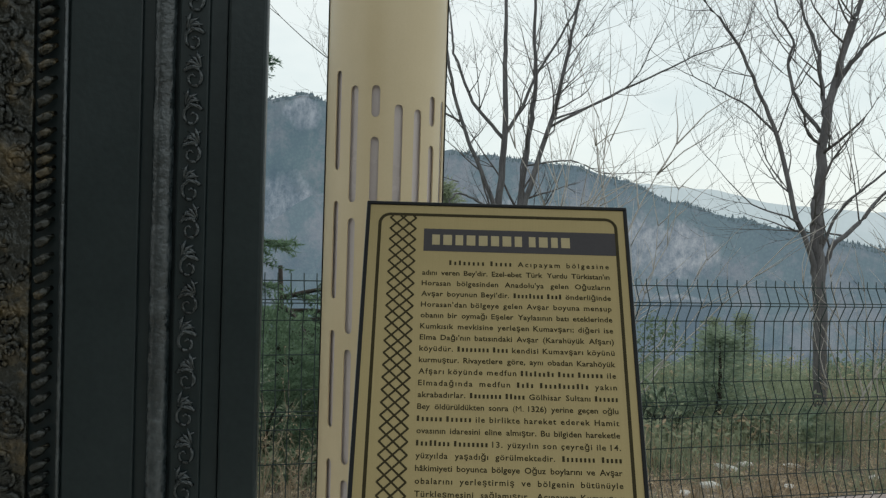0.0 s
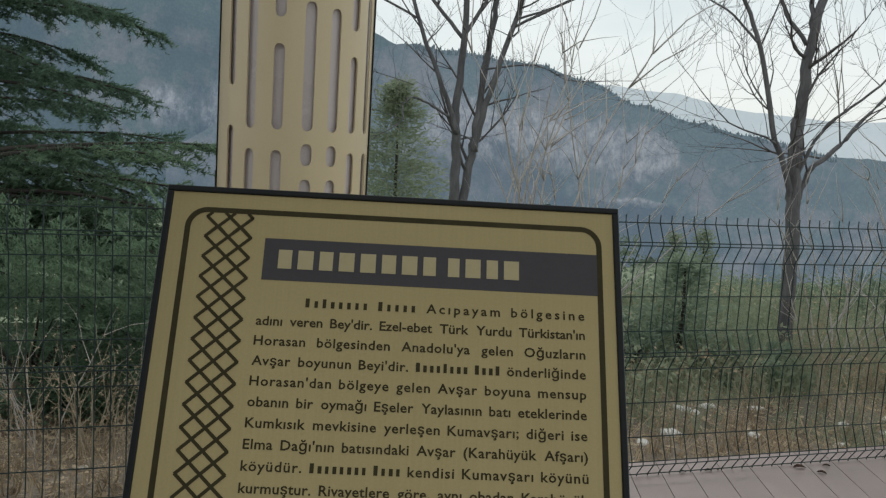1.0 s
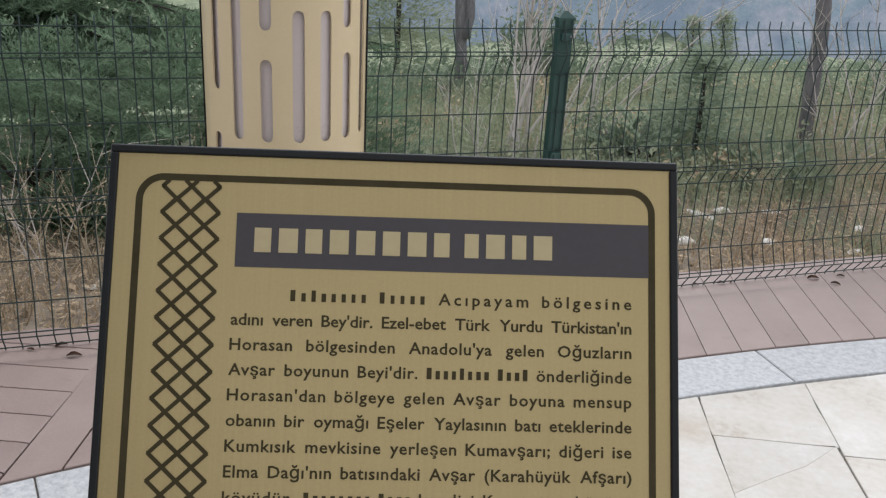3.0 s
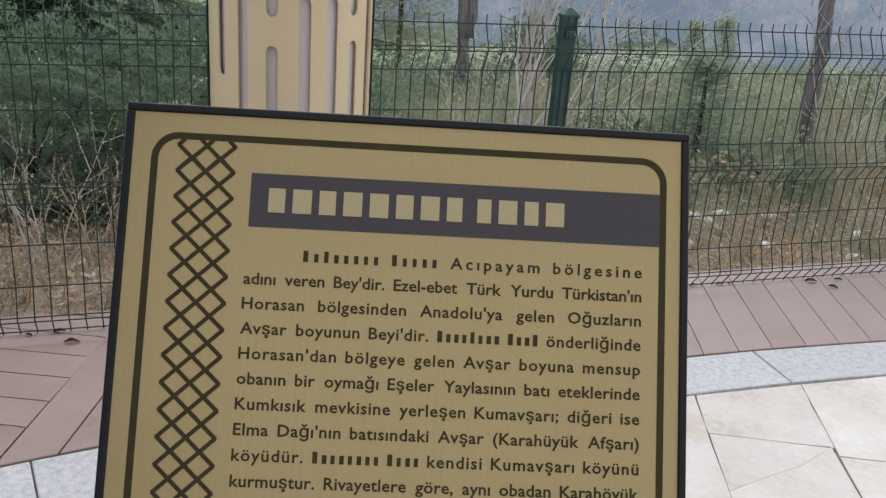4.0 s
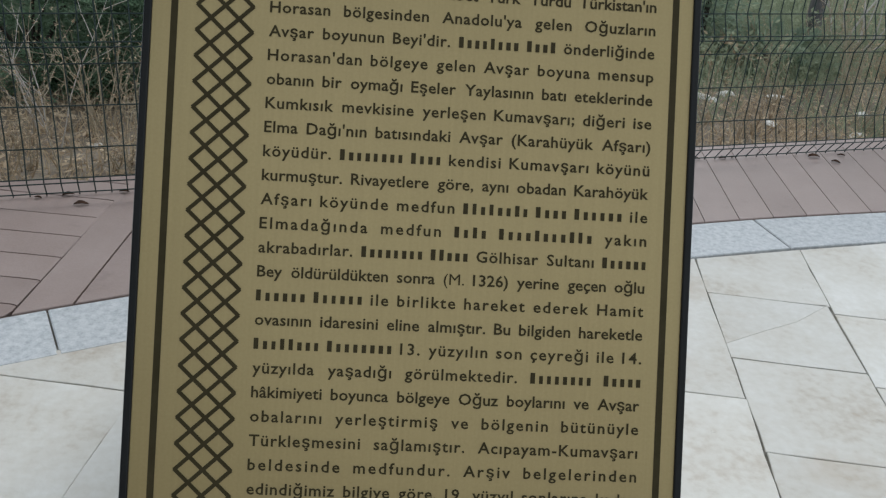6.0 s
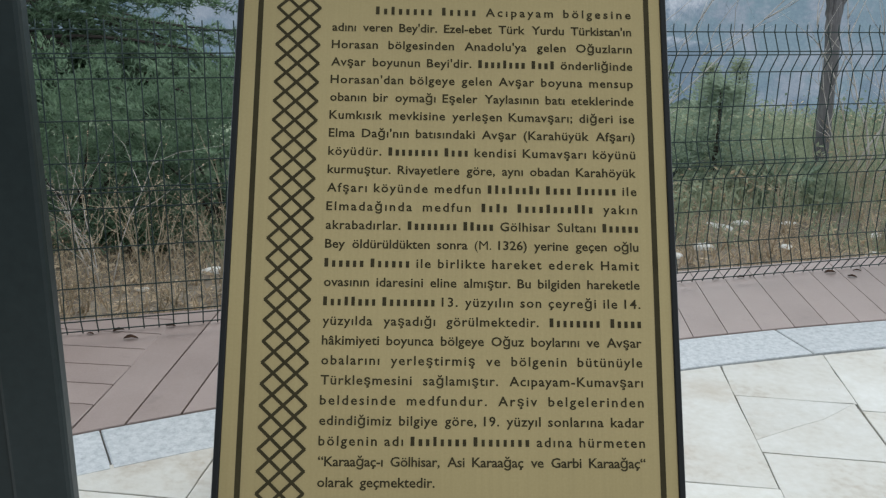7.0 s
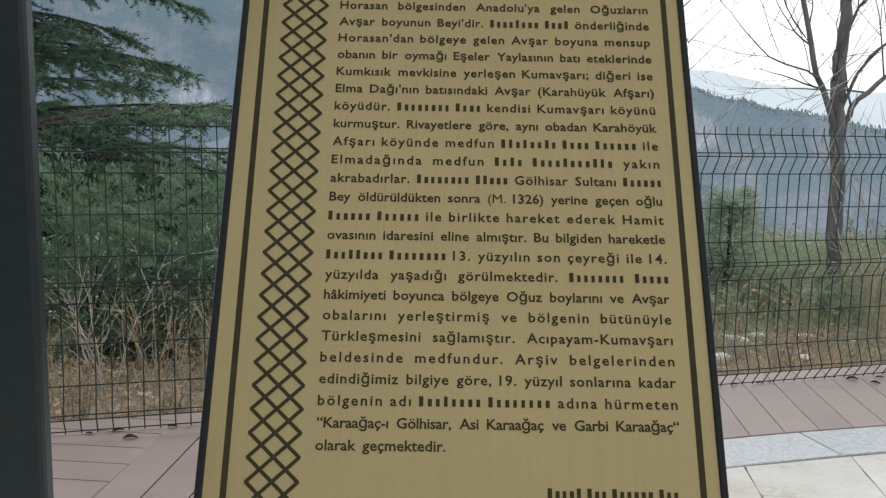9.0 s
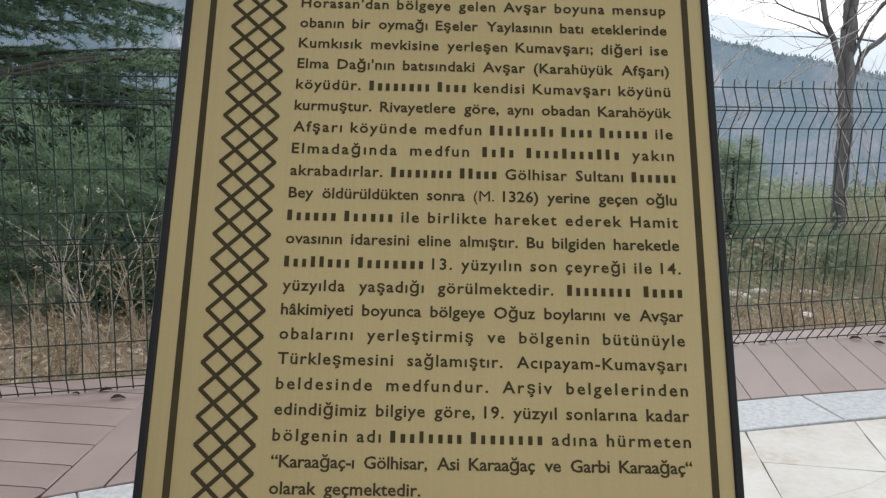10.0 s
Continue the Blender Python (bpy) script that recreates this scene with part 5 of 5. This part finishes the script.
# ---- dry weeds, grass and litter behind the fence ----
def grass_strip():
    rnd = random.Random(101)
    straw, green = Pile(), Pile()
    for _ in range(34000):
        x = rnd.uniform(-3.6, 5.2)
        dpt = 0.20 + 2.3 * rnd.random() ** 1.4
        y = fence_y(x) + dpt
        k = noise.noise((x * 0.9, y * 0.9, 5))
        z = ground_z(x, y) - 0.01
        left = x < 0
        green_here = k > 0.22 or (x > 0 and dpt > 1.05 + 0.9 * k)
        pile = green if green_here and rnd.random() < 0.78 else straw
        h = (0.05 + 0.16 * rnd.random() ** 2) * (1.0 + 1.0 * max(0, k)) * (0.62 if left else 0.72)
        d = Vector((rnd.gauss(0, 0.55), rnd.gauss(0, 0.55), 1)).normalized()
        if rnd.random() < (0.65 if left else 0.55):
            d = Vector((rnd.gauss(0, 1), rnd.gauss(0, 1), 0.25)).normalized()
        p = Vector((x, y, z))
        pile.blade(p, p + d * h * 1.2, Vector((rnd.gauss(0, 1), rnd.gauss(0, 1), 0)).normalized() * rnd.uniform(0.002, 0.006))
    for _ in range(13000):
        x = rnd.uniform(-3.4, 5.0)
        y = fence_y(x) + 0.19 + 2.0 * rnd.random() ** 1.3
        d = Vector((rnd.gauss(0, 1), rnd.gauss(0, 1), rnd.gauss(0, 0.25))).normalized()
        w = d.cross(Vector((rnd.gauss(0, 0.35), rnd.gauss(0, 0.35), 1))).normalized()
        ln = rnd.uniform(0.02, 0.06)
        straw.leaf(Vector((x, y, ground_z(x, y) + rnd.uniform(0.0, 0.03))), d * ln, w * ln * rnd.uniform(0.08, 0.28))
    tagged(straw.make("dry_grass", STRAW), "straw-coloured dry grass and litter", "grass", kind="stuff")
    tagged(green.make("green_grass", GRASS), "tufts of green grass", "grass", kind="stuff")


grass_strip()


def dry_weed(x, y, h, seed, stems):
    rnd = random.Random(seed)
    z = ground_z(x, y) - 0.02
    root = empty("dry_weed", pose(x, y, z), "dry pale weed with thin branching stems", "weed", "dry weeds behind the fence")
    pile, leaves = Pile(), Pile()
    for _ in range(stems):
        d = Vector((rnd.gauss(0, 0.25), rnd.gauss(0, 0.2), 1))
        grow(pile, (rnd.uniform(-0.06, 0.06), rnd.uniform(-0.05, 0.05), 0), d, h * rnd.uniform(0.55, 1.0), rnd.uniform(0.0034, 0.0055), 1, rnd, 0.03, 0.8)
    for _ in range(stems * 60):
        v = pile.v[rnd.randrange(len(pile.v))]
        d = Vector((rnd.gauss(0, 1), rnd.gauss(0, 1), rnd.gauss(0, 0.6))).normalized()
        leaves.leaf(Vector(v), d * 0.012, d.cross(Vector((0.3, 0.2, 1))).normalized() * 0.0035)
    tagged(under(pile.make("brushwood", PALE_TWIG if seed == 200 else DRY_STEM), root), "thin dry stems", kind="stuff")
    under(leaves.make("leaves", STRAW), root, "small dry leaves")


for i, (x, y, h, n) in enumerate(((-1.42, 2.95, 0.80, 4), (-1.10, 2.75, 0.62, 4), (-0.85, 2.90, 0.66, 4), (-2.2, 3.1, 0.6, 4),
                                  (1.55, 3.7, 0.38, 4), (2.1, 4.1, 0.42, 5), (2.6, 4.3, 0.5, 5), (3.0, 4.6, 0.62, 6), (2.85, 5.3, 0.8, 6), (3.5, 4.4, 0.45, 5), (1.2, 4.4, 0.35, 4), (2.3, 4.9, 0.4, 4), (-1.32, 2.66, 0.60, 2), (-0.70, 2.75, 0.45, 3), (-1.7, 2.50, 0.35, 3), (1.75, 3.55, 0.3, 5), (2.45, 3.75, 0.32, 6), (1.35, 3.45, 0.3, 5), (3.3, 3.95, 0.4, 6), (-1.55, 2.85, 0.50, 8), (-1.25, 3.05, 0.55, 8), (-1.0, 3.0, 0.50, 8), (-0.75, 3.1, 0.45, 7), (-1.05, 2.62, 0.32, 7), (-1.45, 2.62, 0.30, 7), (2.75, 4.75, 0.55, 7), (3.2, 5.0, 0.6, 7))):
    dry_weed(x, y, h, 200 + i, n)


def stone_lump(x, y, sx, sy, sz, seed, turn):
    bm = bmesh.new()
    bmesh.ops.create_icosphere(bm, subdivisions=2, radius=1)
    for v in bm.verts:
        v.co *= 1 + 0.28 * noise.noise(v.co * 1.6 + Vector((seed, 0, 0)))
        v.co = Vector((v.co.x * sx, v.co.y * sy, max(-0.3, v.co.z) * sz * 0.9))
    me = bpy.data.meshes.new("stone")
    bm.to_mesh(me)
    bm.free()
    me.materials.append(STONE)
    ob = new("stone", me)
    ob.matrix_world = pose(x, y, ground_z(x, y) + 0.006, 0, 0, turn)
    tagged(ob, "flat white stone lying in dry grass", "stone", "white stones behind the fence")


for i, s in enumerate(((1.72, 4.16, 0.10, 0.030, 0.024, -48), (1.48, 3.71, 0.075, 0.04, 0.03, -15), (1.87, 4.26, 0.06, 0.03, 0.02, 15), (2.55, 4.0, 0.06, 0.03, 0.02, 40), (-1.0, 3.2, 0.07, 0.04, 0.025, 10), (1.3, 3.55, 0.05, 0.03, 0.02, 60), (2.9, 4.15, 0.05, 0.03, 0.015, 15), (-1.25, 2.92, 0.03, 0.02, 0.015, 15), (2.15, 4.25, 0.06, 0.03, 0.02, 5), (2.35, 3.62, 0.05, 0.025, 0.018, 30), (2.75, 3.85, 0.06, 0.03, 0.02, -25), (3.1, 4.3, 0.07, 0.03, 0.02, 12), (1.95, 3.75, 0.045, 0.03, 0.015, 70))):
    stone_lump(s[0], s[1], s[2], s[3], s[4], i * 3.1, s[5])


def dead_leaf(x, y, size, turn, seed):
    rnd = random.Random(seed)
    verts, faces = [], []
    n = 8
    for i in range(n + 1):
        t = i / n
        w = size * 0.22 * math.sin(math.pi * min(1, 0.06 + t * 0.94)) ** 0.8 * rnd.uniform(0.8, 1.15)
        curl = 0.22 * size * math.sin(t * 3.0 + 0.4 * rnd.random())
        verts += [(t * size, -w, 0.004 + curl * 0.5 + w * 0.3), (t * size, 0, 0.002 + curl * 0.35), (t * size, w, 0.004 + curl * 0.5 + w * 0.45)]
    for i in range(n):
        a = i * 3
        faces += [(a, a + 3, a + 4, a + 1), (a + 1, a + 4, a + 5, a + 2)]
    ob = thing("dead_leaf", verts, faces, DEAD_LEAF, True)
    ob.matrix_world = pose(x, y, 0.0, 0, 0, turn)
    tagged(ob, "curled brown dead leaf lying on the deck", "leaf", "dead leaves on the deck")


for i, (x, y, s, r) in enumerate(((-1.10, 2.185, 0.085, 10), (-1.22, 2.22, 0.05, 160), (-1.16, 2.25, 0.07, 30), (-0.98, 2.31, 0.06, 5), (1.86, 3.08, 0.10, 8), (1.95, 3.04, 0.07, -30), (1.42, 2.99, 0.06, 20), (2.05, 3.12, 0.06, 170), (1.48, 3.0, 0.045, 60), (1.30, 2.97, 0.05, 0))):
    dead_leaf(x, y, s * 0.60, r, 300 + i)


# ---- paving pieces ----
def piece(name, outline, z0, z1, chamfer, material, parent):
    v, f = prism(outline, z0, z1, chamfer)
    return under(new(name, mesh_of(name, v, f, material)), parent)


def build_deck_boards():
    """Boards run across the terrace; beyond a mitre they turn and run along it."""
    tilt, wide = 0.082, 0.1425
    def mitre(y):
        return -1.040 + 0.0945 * (y - 1.52)
    # boards across
    for k in range(40):
        gap = 0.0055 if k < 9 else 0.0025
        xa, xb = -1.040 + k * wide + gap / 2, -1.040 + (k + 1) * wide - gap / 2
        def at(x0, t):
            # a point on a board's side: t = 0 on the arc, 1 at the fence edge
            x = x0
            for _ in range(3):
                ya = arc_y(x, ARC_DECK) + 0.009
                yb = fence_y(x) + 0.16
                y = ya + (yb - ya) * t
                x = x0 + tilt * (y - 1.52)
            return (x, y)
        piece("deck_board", [at(xa, 0), at(xb, 0), at(xb, 1), at(xa, 1)], -0.026, 0.0, 0.0022, DECK, deck)
    # boards along, ending at the mitre, cut to the arc and the fence edge
    gap = 0.0055
    for k in range(-24, 10):
        y0 = 1.235 + k * 0.1445
        y1 = y0 + 0.1445 - gap
        low, high = [], []
        x = -4.9
        while True:
            ya = max(y0 - 0.095 * (x + 1.0), arc_y(x, ARC_DECK) + 0.009)
            yb = min(y1 - 0.095 * (x + 1.0), fence_y(x) + 0.16)
            lim_a, lim_b = mitre(ya) - gap, mitre(yb) - gap
            if x >= min(lim_a, lim_b):
                if yb - ya > 0.01:
                    low.append((lim_a, ya))
                    high.append((lim_b, yb))
                break
            if yb - ya > 0.01:
                low.append((x, ya))
                high.append((x, yb))
            x += 0.06
        if len(low) > 1:
            piece("deck_board", low + high[::-1], -0.026, 0.0, 0.0022, DECK, deck)


build_deck_boards()
kerb = tagged(new("kerb_band"), "curved band of pale grey granite blocks edging the deck", "kerb", kind="structure")


def build_kerb():
    """Granite blocks along the arc."""
    a_joint = math.atan2(-0.90 - ARC_X, 1.39 - ARC_Y)
    step = 0.62 / ARC_DECK
    for k in range(-9, 12):
        a0, a1 = a_joint + k * step + 0.00022, a_joint + (k + 1) * step - 0.00022
        outline = []
        for i in range(4):
            a = a0 + (a1 - a0) * i / 3
            outline.append((ARC_X + (ARC_BAND + 0.001) * math.sin(a), ARC_Y + (ARC_BAND + 0.001) * math.cos(a)))
        for i in range(4):
            a = a1 + (a0 - a1) * i / 3
            outline.append((ARC_X + (ARC_DECK - 0.004) * math.sin(a), ARC_Y + (ARC_DECK - 0.004) * math.cos(a)))
        piece("granite_block", outline, -0.02, 0.001, 0.003, GRANITE, kerb)


build_kerb()
paving = bpy.data.objects["pavement"]


def build_flags():
    """Rectangular limestone flags of uneven length in rows that run towards the deck."""
    rnd = random.Random(7)
    edges = [0.957 + 0.390 * k + (rnd.uniform(-0.04, 0.04) if k not in (-5, -4, 0, 1) else 0) for k in range(-13, 14)]
    tilt, gap = 0.123, 0.0021
    def px(x, y):
        return x + tilt * (y - 1.3) + 0.006 * math.sin(y * 3 + x * 5)
    given = {8: [1.20, 0.72, 0.2], 12: [1.28, 0.72], 13: [1.418, 1.787, 1.006, 0.5], 14: [1.689, 1.30, 0.85]}
    # one flag has cracked right across
    crack = [(0.981, 1.49), (1.129, 1.571), (1.246, 1.629), (1.388, 1.738)]
    for c in range(len(edges) - 1):
        xa, xb = edges[c] + gap, edges[c + 1] - gap
        if c in given:
            cuts = sorted(given[c])
        else:
            cuts, y = [], rnd.uniform(0.2, 0.5)
            while y < 2.6:
                cuts.append(y)
                y += rnd.uniform(0.38, 0.72)
        lower = cuts[0]
        while lower > -2.6:
            lower -= rnd.uniform(0.4, 0.75)
            cuts.insert(0, lower)
        top = arc_y(px((xa + xb) / 2, 1.8), ARC_BAND)
        cuts = [y for y in cuts if y < top - 0.12] + [None]
        for y0, y1 in zip(cuts, cuts[1:]):
            drop = 0.14 * (xb - xa)
            a, b = (px(xa, y0), y0 + gap), (px(xb, y0 - drop), y0 - drop + gap)
            if y1 is None:
                d = (px(xa, arc_y(px(xa, 1.8), ARC_BAND)), arc_y(px(xa, 1.8), ARC_BAND) - 0.0015)
                e = (px(xb, arc_y(px(xb, 1.8), ARC_BAND)), arc_y(px(xb, 1.8), ARC_BAND) - 0.0015)
            else:
                d, e = (px(xa, y1), y1 - gap), (px(xb, y1 - drop), y1 - drop - gap)
            if d[1] - a[1] < 0.05:
                continue
            def worn(p, q, n):
                return [(p[0] + (q[0] - p[0]) * i / n + rnd.gauss(0, 0.0016), p[1] + (q[1] - p[1]) * i / n + rnd.gauss(0, 0.0009)) for i in range(n)]
            outline = worn(a, b, 3) + worn(b, e, 5) + worn(e, d, 3) + worn(d, a, 5)
            if y0 == 1.418:
                low_part = worn(a, b, 3) + [b] + [(x, y - 0.0003) for x, y in crack[::-1]]
                high_part = [(x, y + 0.0003) for x, y in crack] + worn(e, d, 3) + [d]
                piece("flagstone", low_part, -0.02, -0.0002, 0.0005, FLAG, paving)
                piece("flagstone", high_part, -0.02, 0.0, 0.0005, FLAG, paving)
                continue
            piece("flagstone", outline, -0.02, rnd.uniform(-0.0010, 0.0), 0.0014, FLAG, paving)


build_flags()
